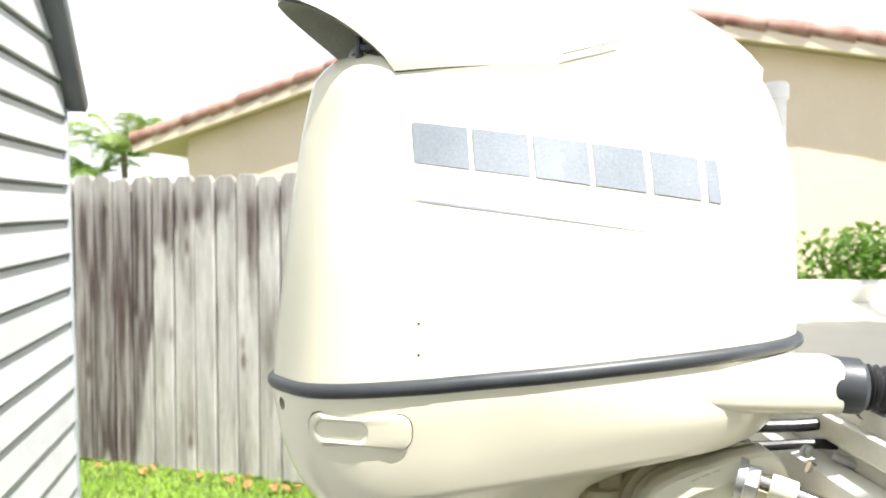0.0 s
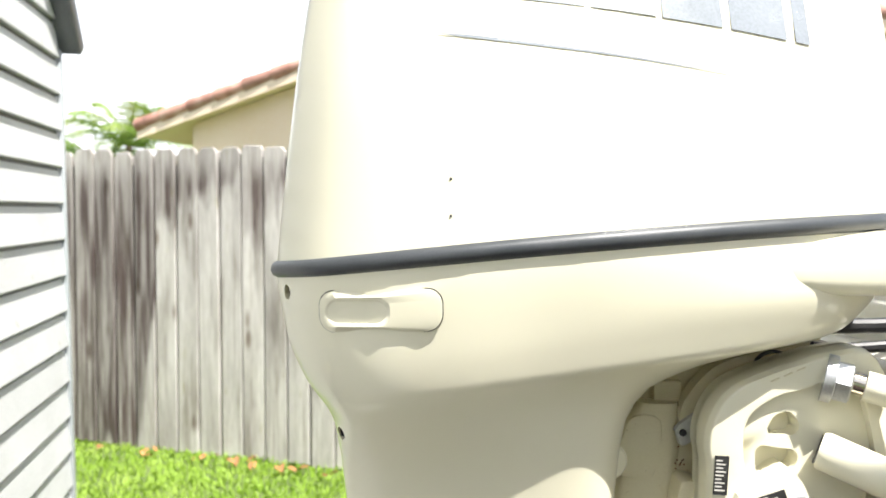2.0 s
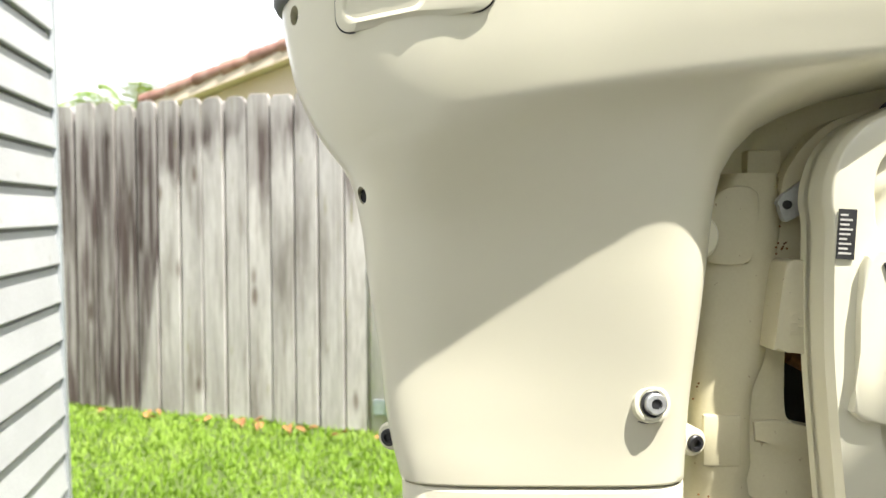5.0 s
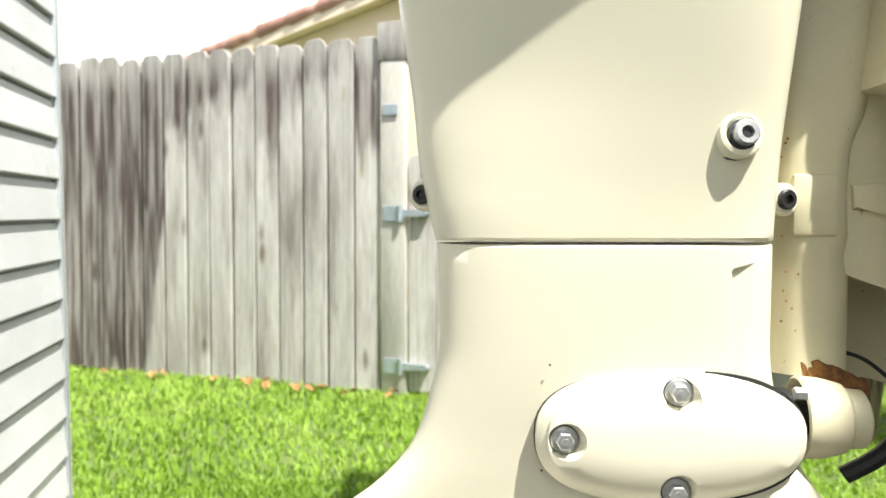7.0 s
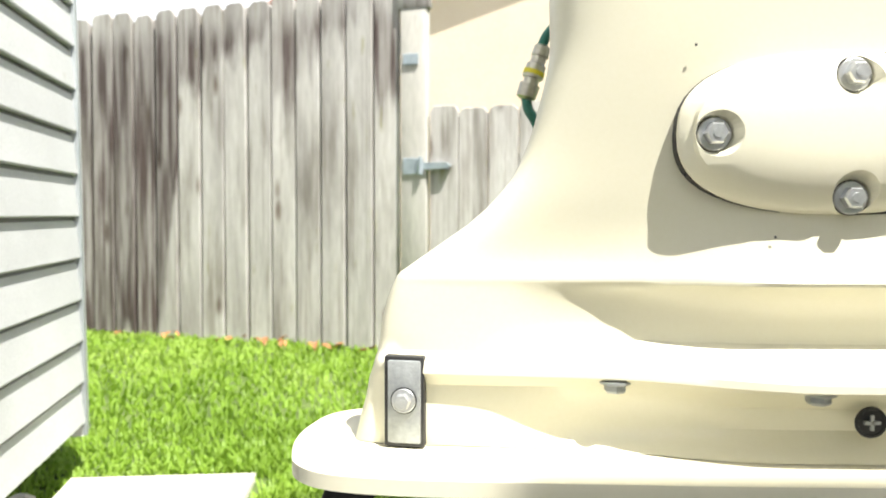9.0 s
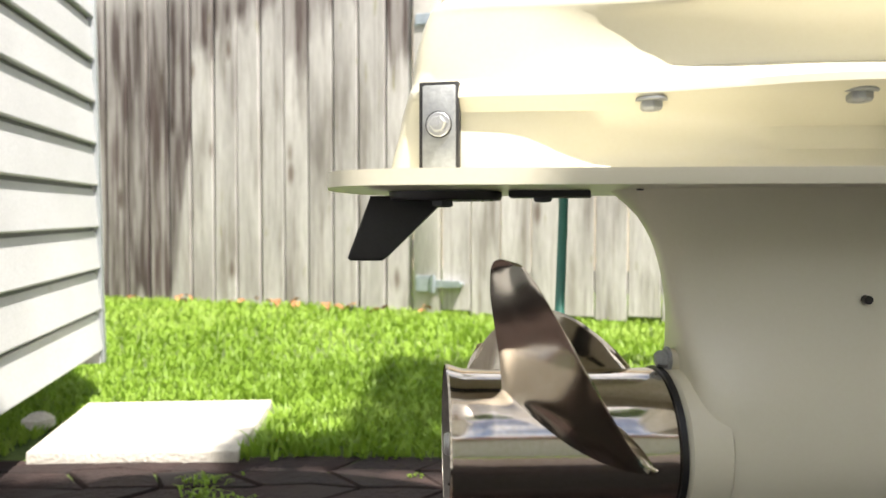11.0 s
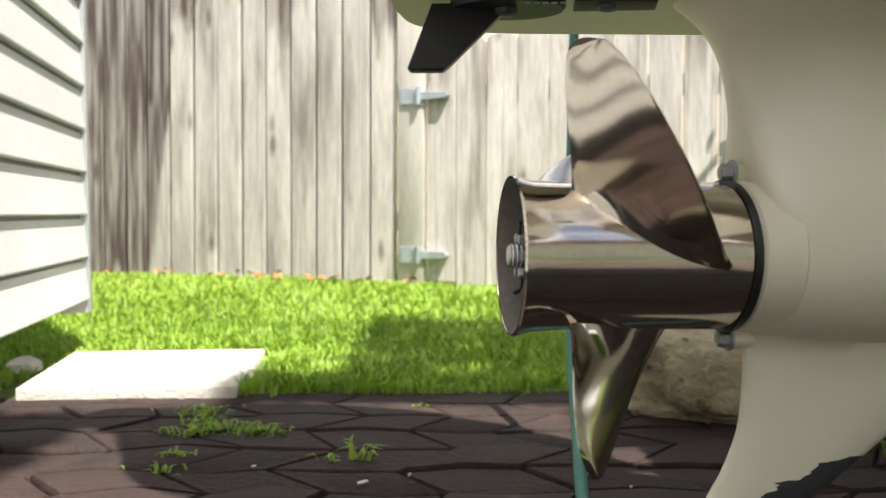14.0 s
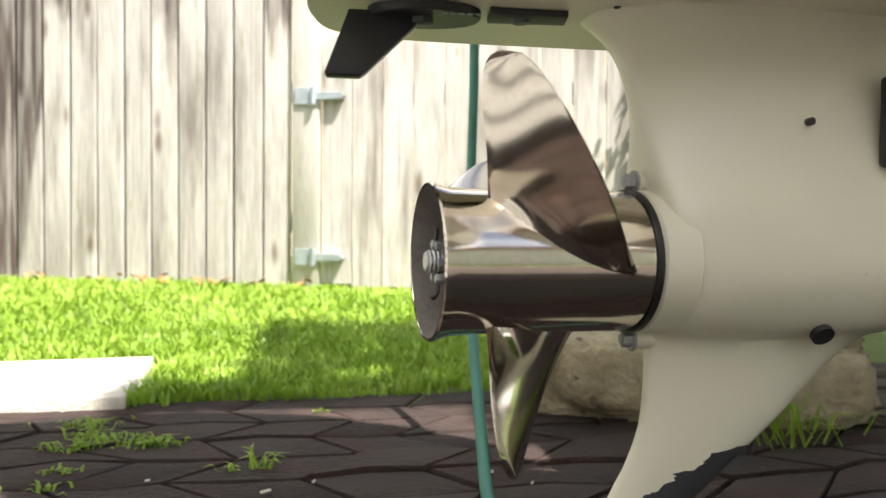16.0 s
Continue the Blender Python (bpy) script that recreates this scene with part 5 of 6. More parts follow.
bm = bmesh.new()
front, back = [], []
for s, z in ((0.55, -0.1), (0.55, rake(0.55) - 0.10), (apex_s, rake(apex_s) - 0.10), (8.01, rake(8.01) - 0.10), (8.01, -0.1)):
    front.append(bm.verts.new(hp(s, 0.20, z)))
    back.append(bm.verts.new(hp(s, 9, z)))
for i in range(5):
    bm.faces.new((front[i], front[(i + 1) % 5], back[(i + 1) % 5], back[i]))
bm.faces.new(front)
bm.faces.new(back[::-1])
part("wall", bm, M_stucco, house, smooth=False)
for sa, sb in ((0.0, apex_s), (apex_s, 2 * apex_s)):
    bm = bmesh.new()
    loft_into(bm, [[hp(s, d, rake(s) + o) for s, d, o in ((sa, 0.02, 0.0), (sb, 0.02, 0.0), (sb, 9.3, 0.0), (sa, 9.3, 0.0))], [hp(s, d, rake(s) + o) for s, d, o in ((sa, 0.02, -0.09), (sb, 0.02, -0.09), (sb, 9.3, -0.09), (sa, 9.3, -0.09))]])
    part("soffit", bm, M_soffit, house, smooth=False)
    bm = bmesh.new()
    loft_into(bm, [[hp(s, 0.0, rake(s) + o) for s, o in ((sa, -0.11), (sb, -0.11), (sb, 0.0), (sa, 0.0))], [hp(s, 0.022, rake(s) + o) for s, o in ((sa, -0.11), (sb, -0.11), (sb, 0.0), (sa, 0.0))]])
    part("barge_board", bm, M_soffit, house, smooth=False)
# tiles: one row of barrel tiles on each rake, flat courses behind
t_me = None
n_t = 13
for side in (0, 1):
    for i in range(n_t):
        s = (i + 0.5) * apex_s / n_t
        s = s if side == 0 else 2 * apex_s - s
        dirv = (h_e * (1 if side == 0 else -1) * (apex_s / n_t) + Vector((0, 0, (0.27 if side == 0 else 0.205) * apex_s / n_t)))
        if t_me is None:
            lp = []
            ln = dirv.length
            for x, r in ((-0.56 * ln, 0.098), (-0.53 * ln, 0.102), (0.5 * ln, 0.082), (0.52 * ln, 0.07)):
                lp.append([Vector((x, r * math.cos(a), 0.85 * r * math.sin(a))) for a in np.linspace(0, 2 * math.pi, 15)[:-1]])
            tile = part("roof_tile", loft(lp), M_tile, house, angle=45)
            t_me = tile.data
        else:
            tile = new("roof_tile", t_me)
            tile.parent = house
        dn = dirv.normalized()
        tile.matrix_local = Matrix.Translation(hp(s, 0.06, rake(s) + 0.035)) @ Matrix((dn, h_n, dn.cross(h_n))).transposed().to_4x4()
        for d in range(2):
            t2 = new("roof_tile", t_me)
            t2.parent = house
            t2.matrix_local = Matrix.Translation(hp(s, 0.30 + 0.24 * d, rake(s) + 0.035)) @ Matrix((dn, h_n, dn.cross(h_n))).transposed().to_4x4()
for sa, sb in ((0.0, apex_s), (apex_s, 2 * apex_s)):
    part("roof_slope", loft([[hp(s, d, rake(s) + 0.012) for s, d in ((sa, 0.1), (sb, 0.1), (sb, 9.4), (sa, 9.4))], [hp(s, d, rake(s) + 0.05) for s, d in ((sa, 0.1), (sb, 0.1), (sb, 9.4), (sa, 9.4))]]), M_tile, house, smooth=False)
part("wall_conduit", tube([hp(6.15, 0.185, 0.3), hp(6.15, 0.185, 2.9)], 0.012, 10), M_stucco, house)
part("wall_pipe", tube(smooth_path([hp(3.67, 0.185, 0.5), hp(3.67, 0.185, 1.42), hp(3.72, 0.185, 1.5), hp(3.88, 0.185, 1.52), hp(4.55, 0.185, 1.54)]), 0.014, 10), M_stucco, house)

# ---- fence, post and gate ----
f_d = Vector((1, -0.29, 0)).normalized()
f_n = Vector((0.29, 1, 0)).normalized()
F0 = Vector((-1.41, 4.35, 0))
f_rot = Matrix((f_d, f_n, (0, 0, 1))).transposed()


def picket_mesh(w, h, seed):
    rnd = random.Random(seed)
    bm = bmesh.new()
    c = 0.028 + rnd.uniform(-0.006, 0.006)
    o_ = [(-w / 2, 0), (w / 2, 0), (w / 2, h - c * 1.1), (w / 2 - c * 0.5, h - c * 0.25), (w / 2 - c, h + rnd.uniform(-0.004, 0.004)), (-w / 2 + c, h), (-w / 2 + c * 0.5, h - c * 0.25), (-w / 2, h - c * 1.1)]
    a = [bm.verts.new((x + rnd.uniform(-0.002, 0.002), -0.009, z)) for x, z in o_]
    b = [bm.verts.new((v.co.x, 0.009, v.co.z)) for v in a]
    for i in range(8):
        bm.faces.new((a[i], a[(i + 1) % 8], b[(i + 1) % 8], b[i]))
    fa = bm.faces.new(a[::-1])
    bm.faces.new(b)
    bmesh.ops.bevel(bm, geom=list(fa.edges), offset=0.003, segments=1, affect="EDGES")
    return bm


fence = thing("fence", "weathered grey brown wooden privacy fence with dog-eared pickets", "fence")
pick = []
for i in range(7):
    ob = part("picket", picket_mesh(0.1250 + 0.005 * math.sin(i * 2.1), 1.69, i), M_wood, fence, smooth=False)
    pick.append(ob.data)
    ob.matrix_local = Matrix.Translation(F0 + f_d * (0.905 - 0.1375 * i) + f_n * (0.008 * math.sin(i * 5.3)) + Vector((0, 0, 0.062 + 0.008 * math.sin(i * 3.7)))) @ f_rot.to_4x4()
random.seed(11)
for i in range(7, 26):
    ob = new("picket", pick[(i * 3) % 7])
    ob.parent = fence
    ob.matrix_local = Matrix.Translation(F0 + f_d * (0.905 - 0.1375 * i) + f_n * random.uniform(-0.009, 0.009) + Vector((0, 0, 0.062 + random.uniform(-0.015, 0.012)))) @ f_rot.to_4x4() @ pose(0, 0, 0, 0, random.uniform(-0.5, 0.5), 0)
for i in range(26):
    ob = new("back_picket", pick[(i * 5) % 7])
    ob.parent = fence
    ob.matrix_local = Matrix.Translation(F0 + f_d * (0.905 - 0.1375 * (i + 0.5)) + f_n * 0.026 + Vector((0, 0, 0.045 + random.uniform(-0.02, 0.0)))) @ f_rot.to_4x4()
for z in (0.35, 0.95, 1.5):
    part("rail", box(F0 - f_d * 0.9 + f_n * 0.058 + Vector((0, 0, z)), (3.7, 0.038, 0.09), f_rot), M_wood, fence)
post = thing("gate_post", "pale weathered wooden gate post with a dark top", "post")
part("board", box(F0 + f_d * 1.045 - f_n * 0.004 + Vector((0, 0, 0.85)), (0.125, 0.05, 1.58), f_rot, 0.004), M_post, post)
part("top_board", box(F0 + f_d * 1.045 - f_n * 0.008 + Vector((0, 0, 1.72)), (0.15, 0.05, 0.18), f_rot, 0.004), M_wood, post)
gate = thing("wooden_gate", "low weathered wooden gate with grey pickets and strap hinges", "gate")
gm = part("picket", picket_mesh(0.133, 1.115, 3), M_wood, gate, smooth=False)
for i in range(14):
    ob = gm if i == 0 else new("picket", gm.data)
    ob.parent = gate
    ob.matrix_local = Matrix.Translation(F0 + f_d * (1.185 + 0.139 * i) + Vector((0, 0, 0.065 + random.uniform(-0.012, 0.012)))) @ f_rot.to_4x4()
for z in (0.22, 0.92):
    part("rail", box(F0 + f_d * 2.1 + f_n * 0.03 + Vector((0, 0, z)), (1.95, 0.038, 0.09), f_rot), M_wood, gate)
for z in (0.195, 0.915, 1.40):
    bm = box(F0 + f_d * 1.035 - f_n * 0.036 + Vector((0, 0, z)), (0.075, 0.006, 0.075 if z < 1.3 else 0.05), f_rot, 0.002)
    if z < 1.3:
        hinge_pts = [(1.06, -0.018), (1.06, 0.018), (1.21, 0.013), (1.225, 0.0), (1.21, -0.013)]
        a = [bm.verts.new(F0 + f_d * x - f_n * 0.041 + Vector((0, 0, z + dz))) for x, dz in hinge_pts]
        b = [bm.verts.new(F0 + f_d * x - f_n * 0.012 + Vector((0, 0, z + dz))) for x, dz in hinge_pts]
        for k in range(5):
            bm.faces.new((a[k], a[(k + 1) % 5], b[(k + 1) % 5], b[k]))
        bm.faces.new(a)
        bm.faces.new(b[::-1])
    hg = part("hinge", bm, M_hinge, gate, "galvanised strap hinge", smooth=False)
    if z < 1.3:
        part("knuckle", revolve([(0, 0.011), (0.08, 0.011)], F0 + f_d * 1.085 - f_n * 0.045 + Vector((0, 0, z - 0.04)), (0, 0, 1), 14), M_hinge, hg)

# the fence line stands a little further off and higher than drawn
for ob in (fence, post, gate):
    ob.matrix_world = Matrix.Translation((-1.441, 4.435, 0.0)) @ Matrix.Diagonal((1.022, 1.022, 1.026, 1)) @ Matrix.Translation(-F0)

# ---- slab and rock ----
slab = part("concrete_slab", prism([(-1.175, 2.50), (-0.715, 2.555), (-0.665, 2.135), (-1.085, 2.105)], -0.02, 0.024, "xy", 0.004), M_slab)
tagged(slab, "sunlit pale concrete stepping slab at the lawn edge", "paving slab")
bm = bmesh.new()
bmesh.ops.create_icosphere(bm, subdivisions=5, radius=1.0)
for v in bm.verts:
    p = v.co.copy()
    q = Vector([math.copysign(abs(c) ** 0.45, c) for c in p])
    d = noise.noise(p * 1.7) * 0.14 + noise.noise(p * 5) * 0.06 + noise.noise(p * 14) * 0.025
    v.co = Vector((q.x * 0.33, q.y * 0.145, q.z * 0.092)) * (1 + d)
rock = part("coral_rock", bm, M_rock, angle=60)
rock.matrix_world = pose(0.41, 2.04, 0.078, 0, 0, -14)
tagged(rock, "rough tan coral rock block beside the pavers", "rock")

# ---- hose ----
hose = thing("garden_hose", "teal green garden hose hanging from a brass fitting", "hose")
part("tube", tube(smooth_path([(-0.070, 1.95, 0.885), (-0.066, 1.952, 0.862), (-0.050, 1.96, 0.835), (-0.036, 1.98, 0.78), (-0.030, 2.0, 0.62), (-0.033, 2.0, 0.47), (-0.042, 1.96, 0.33), (-0.058, 1.84, 0.185), (-0.076, 1.67, 0.065), (-0.088, 1.56, 0.016), (-0.08, 1.48, 0.010), (0.05, 1.36, 0.010), (0.4, 1.30, 0.010)]), 0.0085, 14), M_hose, hose)
part("supply", tube(smooth_path([(-0.045, 1.95, 0.965), (-0.02, 1.94, 1.0), (0.08, 1.9, 1.05), (0.3, 1.82, 1.08), (0.57, 1.75, 1.08)]), 0.0085, 12), M_hose, hose)
fit_ = part("fitting", revolve([(0, 0.010), (0.004, 0.0165), (0.026, 0.0175), (0.028, 0.013), (0.036, 0.013), (0.038, 0.0175), (0.060, 0.0165), (0.064, 0.0125), (0.074, 0.0125), (0.076, 0.0145), (0.092, 0.0145), (0.096, 0.008)], (-0.072, 1.95, 0.878), (0.34, 0, 1), 24), M_brass, hose, "chrome coupling with a yellow band")
part("band", revolve([(0, 0.0182), (0.008, 0.0182)], (-0.0585, 1.95, 0.918), (0.34, 0, 1), 24), M_yellow, fit_)

# ---- shrubs and palms behind ----
def leaf_cloud(bm, count, centre, radii, size, rnd, narrow=0.45):
    for _ in range(count):
        d = Vector((rnd.gauss(0, 1), rnd.gauss(0, 1), rnd.gauss(0, 1))).normalized() * rnd.uniform(0.35, 1.0) ** 0.6
        c = Vector(centre) + Vector((d.x * radii[0], d.y * radii[1], d.z * radii[2]))
        rot = Euler((rnd.uniform(-1, 1), rnd.uniform(-1, 1), rnd.uniform(0, 6.3))).to_matrix()
        s = size * rnd.uniform(0.6, 1.3)
        pts = [(-0.5, 0, 0), (-0.1, narrow * 0.5, 0.06), (0.5, 0, -0.05), (-0.1, -narrow * 0.5, 0.06)]
        bm.faces.new([bm.verts.new(c + rot @ (Vector(p) * s)) for p in pts])


rnd = random.Random(3)
for x, y, h, n_ in ((1.85, 3.25, 1.56, 1800), (2.3, 3.1, 1.74, 2000), (1.5, 3.45, 1.44, 900)):
    bush = thing("shrub", "leafy green shrub growing behind the boat", "shrub", group="shrubs behind the boat")
    bush.location = (x, y, 0.05)
    bm = bmesh.new()
    for k in range(7):
        a = k * 0.9
        tube_into(bm, [Vector((0, 0, 0)), Vector((0.1 * math.cos(a), 0.1 * math.sin(a), h * 0.5)), Vector((0.22 * math.cos(a), 0.22 * math.sin(a), h * 0.85))], [0.012, 0.009, 0.004], 6)
    part("stem", bm, M_trunk, bush)
    bm = bmesh.new()
    for k in range(9):
        leaf_cloud(bm, n_ // 9, (rnd.uniform(-0.22, 0.22), rnd.uniform(-0.2, 0.2), h * rnd.uniform(0.55, 0.92)), (0.2, 0.2, 0.16), 0.055, rnd)
    part("crown", bm, M_leaf, bush, smooth=False)


def palm(x, y, height, fronds, length, seed):
    rn = random.Random(seed)
    p = thing("palm_tree", "green palm tree with drooping fronds behind the fence", "palm tree", group="palms behind the fence")
    p.location = (x, y, 0)
    part("trunk", tube([Vector((0, 0, 0)), Vector((0.03, 0, height * 0.5)), Vector((0.0, 0.02, height))], [0.07, 0.055, 0.045], 10), M_trunk, p)
    for k in range(fronds):
        a = k * 2.4 + rn.uniform(-0.3, 0.3)
        el = rn.uniform(0.15, 1.25)
        bm = bmesh.new()
        pts = []
        for i in range(13):
            t = i / 12
            r = length * t * math.cos(el) * (1 - 0.1 * t)
            z = length * (math.sin(el) * t - 0.55 * t * t)
            pts.append(Vector((r * math.cos(a), r * math.sin(a), height + z)))
        tube_into(bm, pts, [0.012 * (1 - i / 14) for i in range(13)], 5)
        side = Vector((-math.sin(a), math.cos(a), 0))
        for i in range(2, 13):
            for q in range(3):
                c = pts[i - 1].lerp(pts[i], q / 3)
                d = (pts[i] - pts[i - 1]).normalized()
                w = length * 0.20 * math.sin(math.pi * (0.12 + 0.85 * i / 13))
                for s in (-1, 1):
                    tip = c + side * s * w + d * w * 0.55 + Vector((0, 0, -w * rn.uniform(0.15, 0.6)))
                    b1, b2 = c + d * 0.011, c - d * 0.011
                    mid = c.lerp(tip, 0.5) + d * 0.010
                    bm.faces.new([bm.verts.new(v) for v in (b1, mid, tip, c.lerp(tip, 0.5) - d * 0.010, b2)])
        part("frond", bm, M_palm, p, smooth=False)


palm(-4.45, 10.4, 2.42, 13, 1.5, 1)
palm(-5.0, 10.8, 2.15, 12, 1.4, 2)
palm(-3.75, 10.2, 1.8, 9, 0.9, 4)
palm(-6.0, 11.2, 2.2, 9, 1.0, 7)
palm(-4.3, 9.6, 1.3, 8, 0.8, 9)

# ---- lawn ----
rn = np.random.RandomState(4)
verts, faces = [], []


def on_slab(x, y):
    return -1.17 < x < -0.665 and 2.06 < y < 2.55 and not (y > 2.53 + 0.1 * (x + 1.1))


def blades(n, x0, x1, y0, y1, h0, h1, wd):
    k = 0
    while k < n:
        x, y = rn.uniform(x0, x1), rn.uniform(y0, y1)
        k += 1
        if y < paver_edge(x) + rn.uniform(-0.02, 0.03) or on_slab(x, y) or (0.08 < x < 0.75 and y < 2.22):
            continue
        z = ground_z(x, y) - 0.006
        h = rn.uniform(h0, h1) * (0.8 + 0.5 * noise.noise(Vector((x * 2.2, y * 2.2, 0))))
        a, ln = rn.uniform(0, 6.283), rn.uniform(0.2, 0.9) * h
        w = wd * rn.uniform(0.7, 1.3)
        dx, dy = math.cos(a), math.sin(a)
        b = len(verts)
        verts.extend([(x - dy * w, y + dx * w, z), (x + dy * w, y - dx * w, z), (x + dx * ln * 0.4 + dy * w * 0.8, y + dy * ln * 0.4 - dx * w * 0.8, z + h * 0.6), (x + dx * ln * 0.4 - dy * w * 0.8, y + dy * ln * 0.4 + dx * w * 0.8, z + h * 0.6), (x + dx * ln, y + dy * ln, z + h * 0.92)])
        faces.extend([(b, b + 1, b + 2, b + 3), (b + 3, b + 2, b + 4)])


blades(26000, -1.7, 1.4, 2.0, 3.0, 0.022, 0.05, 0.0034)
blades(34000, -2.7, 2.2, 3.0, 4.95, 0.025, 0.055, 0.0046)
blades(9000, -2.2, 0.0, 2.05, 2.75, 0.03, 0.06, 0.0036)
me = bpy.data.meshes.new("lawn")
me.from_pydata(verts, [], faces)
me.materials.append(M_grass)
tagged(new("lawn", me), "bright green mown lawn grass in front of the fence", "grass", kind="stuff")

# weeds growing in the paver joints
r = random.Random(6)
bm = bmesh.new()
for x, y, n_, spread, h in ((-0.69, 2.02, 45, 0.022, 0.028), (-0.675, 1.95, 25, 0.018, 0.035), (-0.66, 1.89, 50, 0.025, 0.032), (-0.645, 1.78, 20, 0.02, 0.022), (-0.632, 1.71, 14, 0.018, 0.022), (-0.61, 1.91, 45, 0.03, 0.03), (-0.56, 1.89, 50, 0.025, 0.032), (-0.38, 1.77, 12, 0.012, 0.05), (-0.42, 1.76, 6, 0.01, 0.03), (-0.30, 2.06, 8, 0.01, 0.025), (0.46, 1.78, 22, 0.03, 0.14), (0.55, 1.85, 16, 0.04, 0.10)):
    for _ in range(n_):
        a, l_ = r.uniform(0, 6.3), r.uniform(0.4, 1.0) * h
        p = Vector((x + r.gauss(0, spread), y + r.gauss(0, spread * 0.5), -0.004))
        d = Vector((math.cos(a), math.sin(a), 0))
        s = Vector((-d.y, d.x, 0)) * 0.0022
        m1, m2 = p + d * l_ * 0.35 + Vector((0, 0, l_ * 0.6)), p + d * l_ + Vector((0, 0, l_ * 0.55))
        q = [bm.verts.new(c) for c in (p - s, p + s, m1 + s, m1 - s, m2)]
        bm.faces.new(q[:4])
        bm.faces.new((q[3], q[2], q[4]))
tagged(part("weeds", bm, M_grass, smooth=False), "small green weeds growing in the paver joints", "weeds", kind="stuff")

# dead leaves along the fence foot
r = random.Random(8)
for i in range(26):
    s = r.choice((-1.05, -0.95, -0.8, -0.62, -0.3, 0.1, 0.2, 0.35, 0.5, 0.62, 0.8, 1.0, 1.1)) + r.uniform(-0.08, 0.08)
    p = F0 + f_d * s - f_n * r.uniform(0.02, 0.12)
    bm = bmesh.new()
    w, l_ = r.uniform(0.02, 0.035), r.uniform(0.05, 0.09)
    o_ = [(-l_ / 2, 0, 0), (-l_ / 6, w / 2, 0.012), (l_ / 4, w / 2.4, 0.014), (l_ / 2, 0, 0.003), (l_ / 4, -w / 2.4, 0.015), (-l_ / 6, -w / 2, 0.012)]
    mid = [(-l_ / 6, 0, 0.004), (l_ / 4, 0, 0.005)]
    V = [bm.verts.new(v) for v in o_ + mid]
    for f in ((0, 6, 1), (1, 6, 7, 2), (2, 7, 3), (3, 7, 4), (4, 7, 6, 5), (5, 6, 0)):
        bm.faces.new([V[k] for k in f])
    ob = part("dead_leaf", bm, M_dead, smooth=False)
    ob.matrix_world = pose(p.x, p.y, ground_z(p.x, p.y) + 0.02 + r.uniform(0, 0.02), r.uniform(-30, 30), r.uniform(-30, 30), r.uniform(0, 360))
    tagged(ob, "curled orange brown dead leaf at the fence foot", "leaf", group="dead leaves")
# litter on the pavers
LITTER = [(-0.52, 1.72, 0.007, 20), (-0.06, 1.70, 0.016, -10), (-0.01, 1.65, 0.006, 50), (-0.36, 1.66, 0.014, 25), (-0.30, 1.69, 0.008, 70)]
for x, y, ln, a in LITTER:
    bm = box((0, 0, 0), (ln, ln * 0.4, 0.003), None, 0.001)
    ob = part("litter", bm, M_slab)
    ob.matrix_world = pose(x, y, 0.005, 4, -5, a)
    tagged(ob, "small pale chip lying on the dark pavers", "litter", group="litter on the pavers")
pb = part("white_stone", revolve([(0, 0.02), (0.012, 0.036), (0.03, 0.034), (0.042, 0.015)], (-1.20, 2.33, 0.0), (0, 0, 1), 12), M_slab)
tagged(pb, "small white stone in the grass beside the shed", "stone")

# ---- pavers ----
pavement = thing("pavement", "dark brown stamped pavers with weedy joints", "pavement", kind="structure")
bed = part("bed", prism([(-8, -2.4), (8, -2.4), (8, paver_edge(1.5) - 0.2), (1.5, paver_edge(1.5) - 0.2), (0.6, paver_edge(0.6) - 0.1), (0.15, paver_edge(0.15)), (-0.5, paver_edge(-0.5)), (-1.1, paver_edge(-1.1)), (-2, paver_edge(-2)), (-8, paver_edge(-2) - 0.5)], -0.022, -0.010, "xy"), M_joint, pavement)
rp = random.Random(21)
nodes = {}
PX, PY = 0.168, 0.094


def node(i, j):
    if (i, j) not in nodes:
        x = -2.0 + i * PX + (j % 2) * PX * 0.5 + rp.uniform(-0.022, 0.022)
        y = 0.9 + j * PY + rp.uniform(-0.014, 0.014) + 0.12 * (x + 2) * 0.35
        nodes[i, j] = Vector((x, y, 0))
    return nodes[i, j]


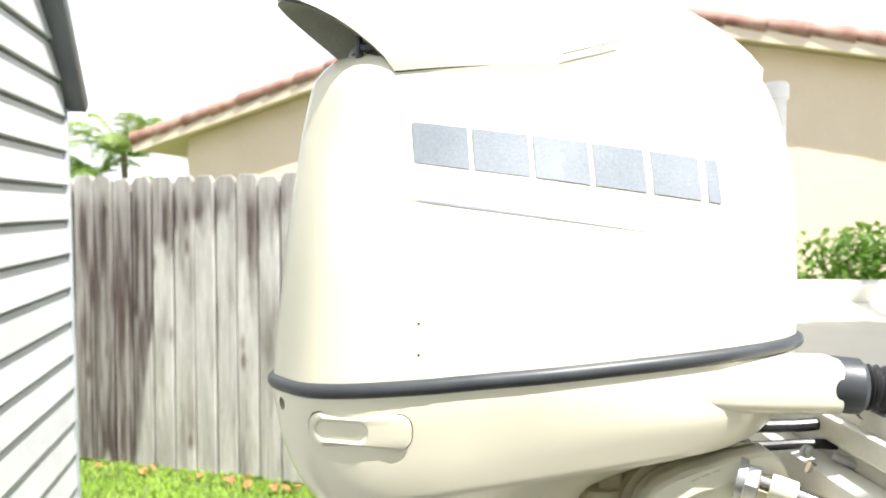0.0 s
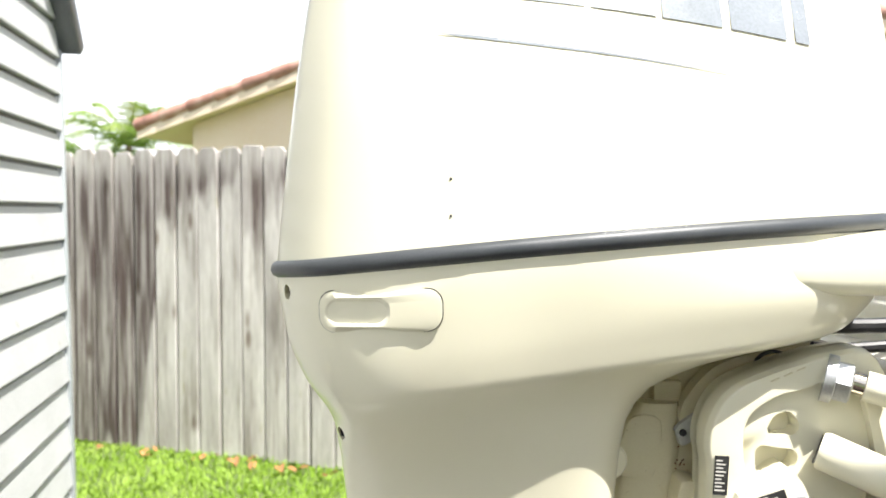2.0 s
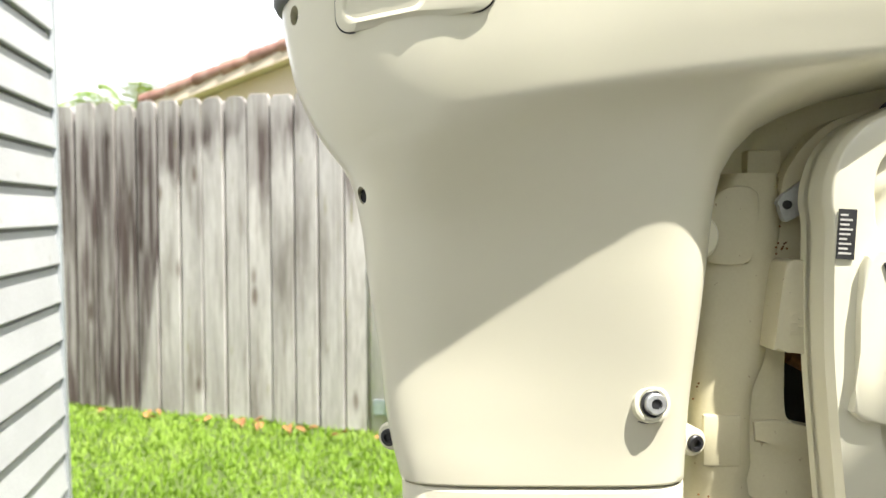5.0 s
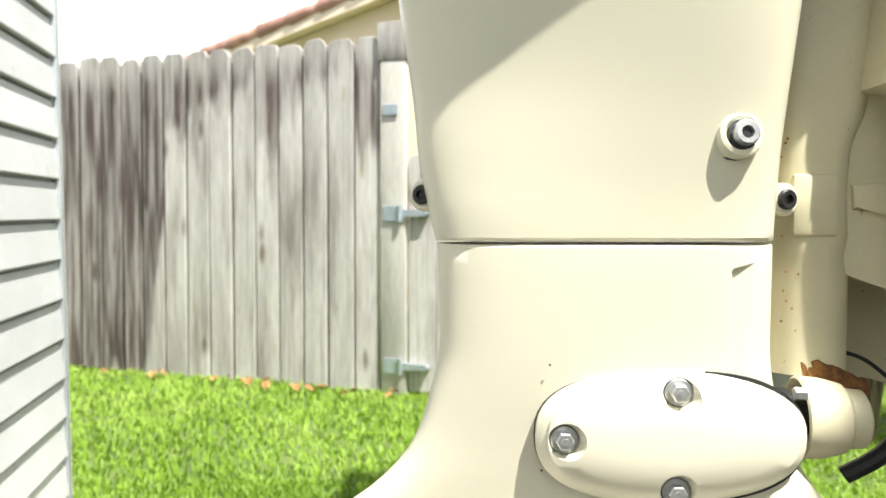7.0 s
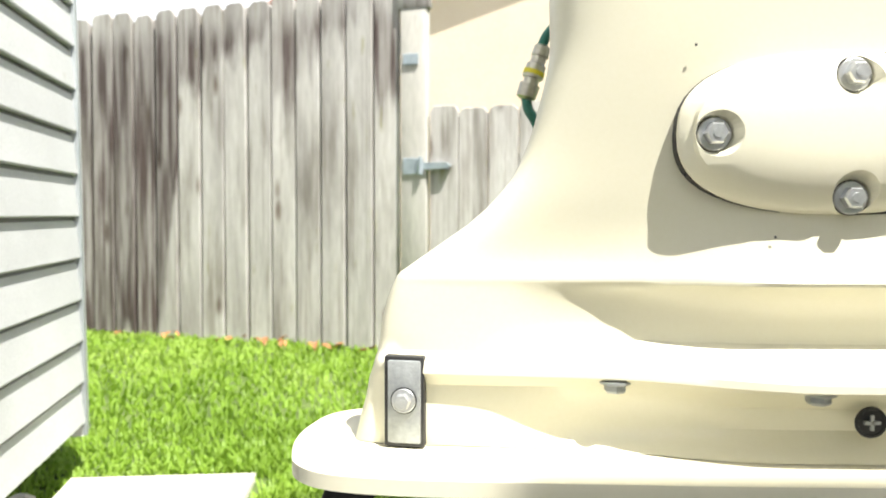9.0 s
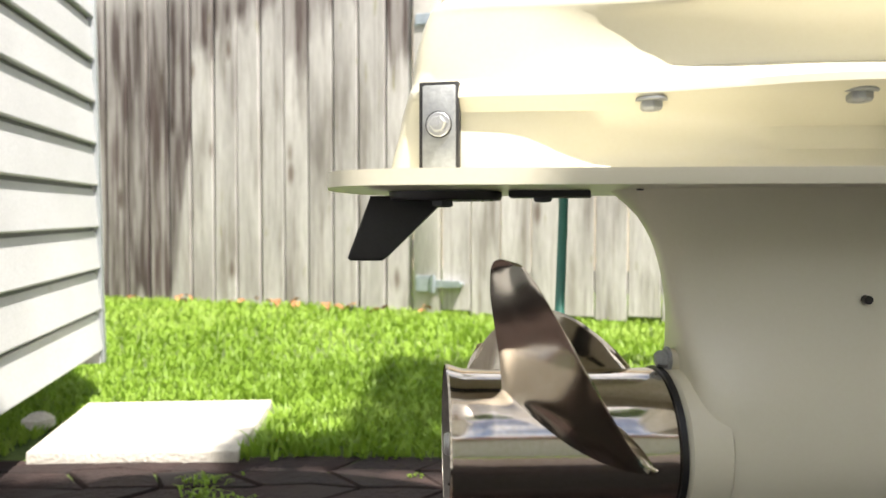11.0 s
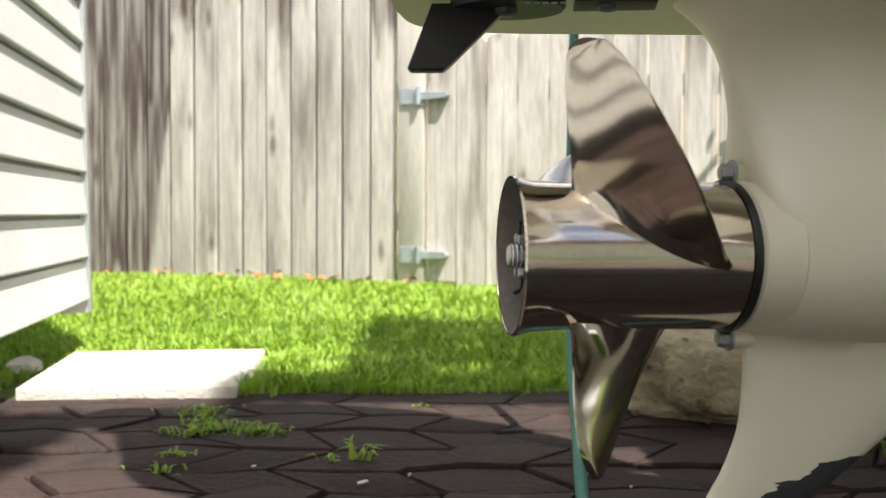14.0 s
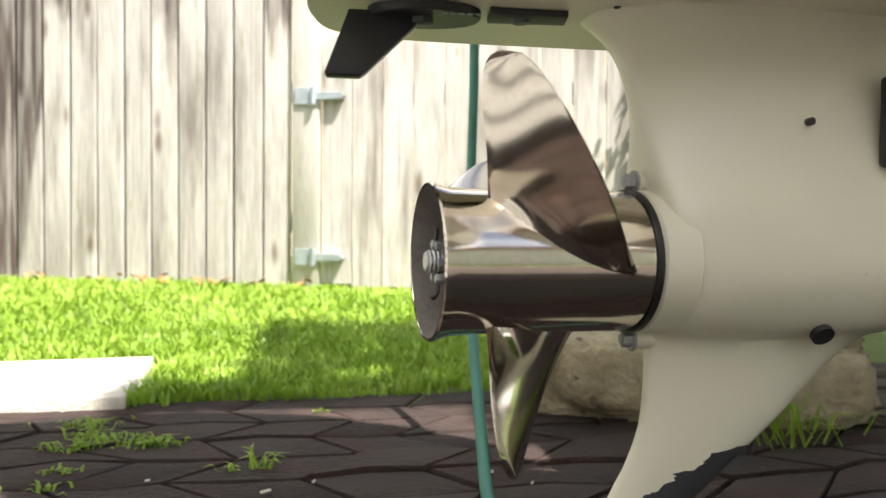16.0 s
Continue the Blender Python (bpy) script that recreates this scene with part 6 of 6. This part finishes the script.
for j in range(0, 15):
    for i in range(0, 21):
        a, b = node(i, j), node(i + 1, j)
        c, d = node(i + 1, j + 1), node(i, j + 1)
        midb = (a + b) / 2
        o_ = [a, midb + Vector((0, nodes.setdefault(("b", i, j), Vector((0, rp.uniform(-0.015, 0.03), 0))).y, 0)), b, c, (c + d) / 2 + Vector((0, nodes.setdefault(("b", i, j + 1), Vector((0, rp.uniform(-0.015, 0.03), 0))).y, 0)), d]
        cen = sum(o_, Vector()) / 6
        if cen.y > paver_edge(cen.x) + 0.02:
            continue
        o_ = [Vector((p.x, min(p.y, paver_edge(p.x) + 0.015), 0)) for p in o_]
        tz = rp.uniform(-0.003, 0.003)
        bm = bmesh.new()
        lo = [bm.verts.new((p.x + (cen.x - p.x) * 0.03, p.y + (cen.y - p.y) * 0.05, -0.012)) for p in o_]
        m_ = [bm.verts.new((p.x + (cen.x - p.x) * 0.035, p.y + (cen.y - p.y) * 0.055, -0.003 + tz)) for p in o_]
        hi = [bm.verts.new((p.x + (cen.x - p.x) * 0.075, p.y + (cen.y - p.y) * 0.12, 0.001 + tz + rp.uniform(-0.001, 0.001))) for p in o_]
        for k in range(6):
            bm.faces.new((lo[k], lo[(k + 1) % 6], m_[(k + 1) % 6], m_[k]))
            bm.faces.new((m_[k], m_[(k + 1) % 6], hi[(k + 1) % 6], hi[k]))
        bm.faces.new(hi)
        if (a - b).length < 0.05 or (o_[0] - o_[5]).length < 0.02:
            bm.free()
            continue
        part("paver", bm, M_paver, pavement, angle=50)
# the drive goes on behind the camera
part("drive", prism([(-8, -2.4), (8, -2.4), (8, 0.8), (-8, 0.4)], -0.012, 0.0, "xy"), M_paver, pavement)

tagged(part("lawn_south", prism([(-9, -4.45), (10, -4.45), (10, -2.42), (-9, -2.42)], -0.03, 0.012, "xy"), M_grass, smooth=False), "short green grass strip along the house wall", "grass", kind="structure")
# ---- unseen wall, roof and hedges added behind the camera to close off sky light ----
tagged(part("wall_south", box((1.0, -4.6, 1.35), (16, 0.25, 2.7), None, 0.01), M_render, smooth=False), "plain off-white rendered wall added out of view", "wall", kind="structure")
tagged(part("roof_south", prism([(-7.6, -4.0), (9.6, -4.0), (9.6, -8.0), (-7.6, -8.0)], 2.7, 2.95, "xy"), M_tile, smooth=False), "plain clay tiled roof edge added out of view", "roof", kind="structure")
for x, y, sx, sy, h in ((-9.5, 0, 0.9, 9, 3.2), (10.5, 1, 0.9, 9, 3.4)):
    bm = bmesh.new()
    rh = random.Random(int(x * 10))
    box_into(bm, (x, y, h * 0.45), (sx, sy, h * 0.9))
    leaf_cloud(bm, 5000, (x, y, h * 0.5), (sx * 1.1, sy * 0.62, h * 0.6), 0.28, rh, 0.6)
    tagged(part("hedge", bm, M_leaf, smooth=False), "dense green hedge added out of view to close the yard", "hedge", kind="stuff")

# ---- unseen tree added beside the boat: its crown shades pavers and lawn edge ----
tree = thing("added_shade_tree", "leafy leaning tree added out of view to shade the pavers and lawn", "tree")
trunk_p = smooth_path([(2.9, 3.3, 0.0), (2.75, 3.1, 1.2), (2.5, 2.6, 2.5), (2.3, 1.9, 3.6), (2.1, 1.2, 4.2)], 6)
part("trunk", tube(trunk_p, [0.15 - 0.11 * i / len(trunk_p) for i in range(len(trunk_p))], 12), M_trunk, tree)
for tip in ((0.60, 0.16, 4.2), (1.88, -0.54, 4.3), (0.88, 0.51, 4.4), (1.38, 1.26, 4.4), (1.58, 0.66, 4.5)):
    st = Vector((2.2, 1.6, 3.8))
    lp = smooth_path([st, st.lerp(Vector(tip), 0.5) + Vector((0, 0, 0.12)), tip], 5)
    part("limb", tube(lp, [0.035 - 0.027 * i / len(lp) for i in range(len(lp))], 8), M_trunk, tree)
bm = bmesh.new()
rnd = random.Random(21)
# Leaf boxes laid out where the sun has to be blocked.
for x0, x1, y0, y1, count in ((0.40, 0.69, -0.143, 0.287, 640), (0.88, 1.66, 0.417, 0.557, 460), (1.09, 1.66, 0.507, 1.377, 560), (1.28, 2.18, -0.843, -0.331, 4400), (0.93, 2.38, -1.543, -0.843, 3600), (1.66, 2.48, 0.257, 0.677, 700), (1.58, 1.93, 0.127, 0.417, 340), (1.545, 1.74, -0.253, -0.118, 190)):
    for i in range(count):
        p = Vector((rnd.uniform(x0, x1), rnd.uniform(y0, y1), 4.25 + rnd.gauss(0, 0.12)))
        p += Vector((0.37, -0.40, 0)) * (p.z - 4.25)
        ax = Vector((rnd.gauss(0, 1), rnd.gauss(0, 1), rnd.gauss(0, 0.35))).normalized()
        sd = ax.cross(Vector((rnd.gauss(0, 0.4), rnd.gauss(0, 0.4), 1))).normalized()
        ln, wd = rnd.uniform(0.045, 0.075), rnd.uniform(0.018, 0.03)
        leaf = [p - ax * ln, p + sd * wd, p + ax * ln, p - sd * wd]
        over = max(v.y + 0.40 * (v.z - 4.25) for v in leaf) - y1
        if over > 0 and y1 < 0:
            leaf = [v - Vector((0, over, 0)) for v in leaf]
        bm.faces.new([bm.verts.new(v) for v in leaf])
part("crown", bm, M_leaf, tree, "crown of many small green leaves", smooth=False)
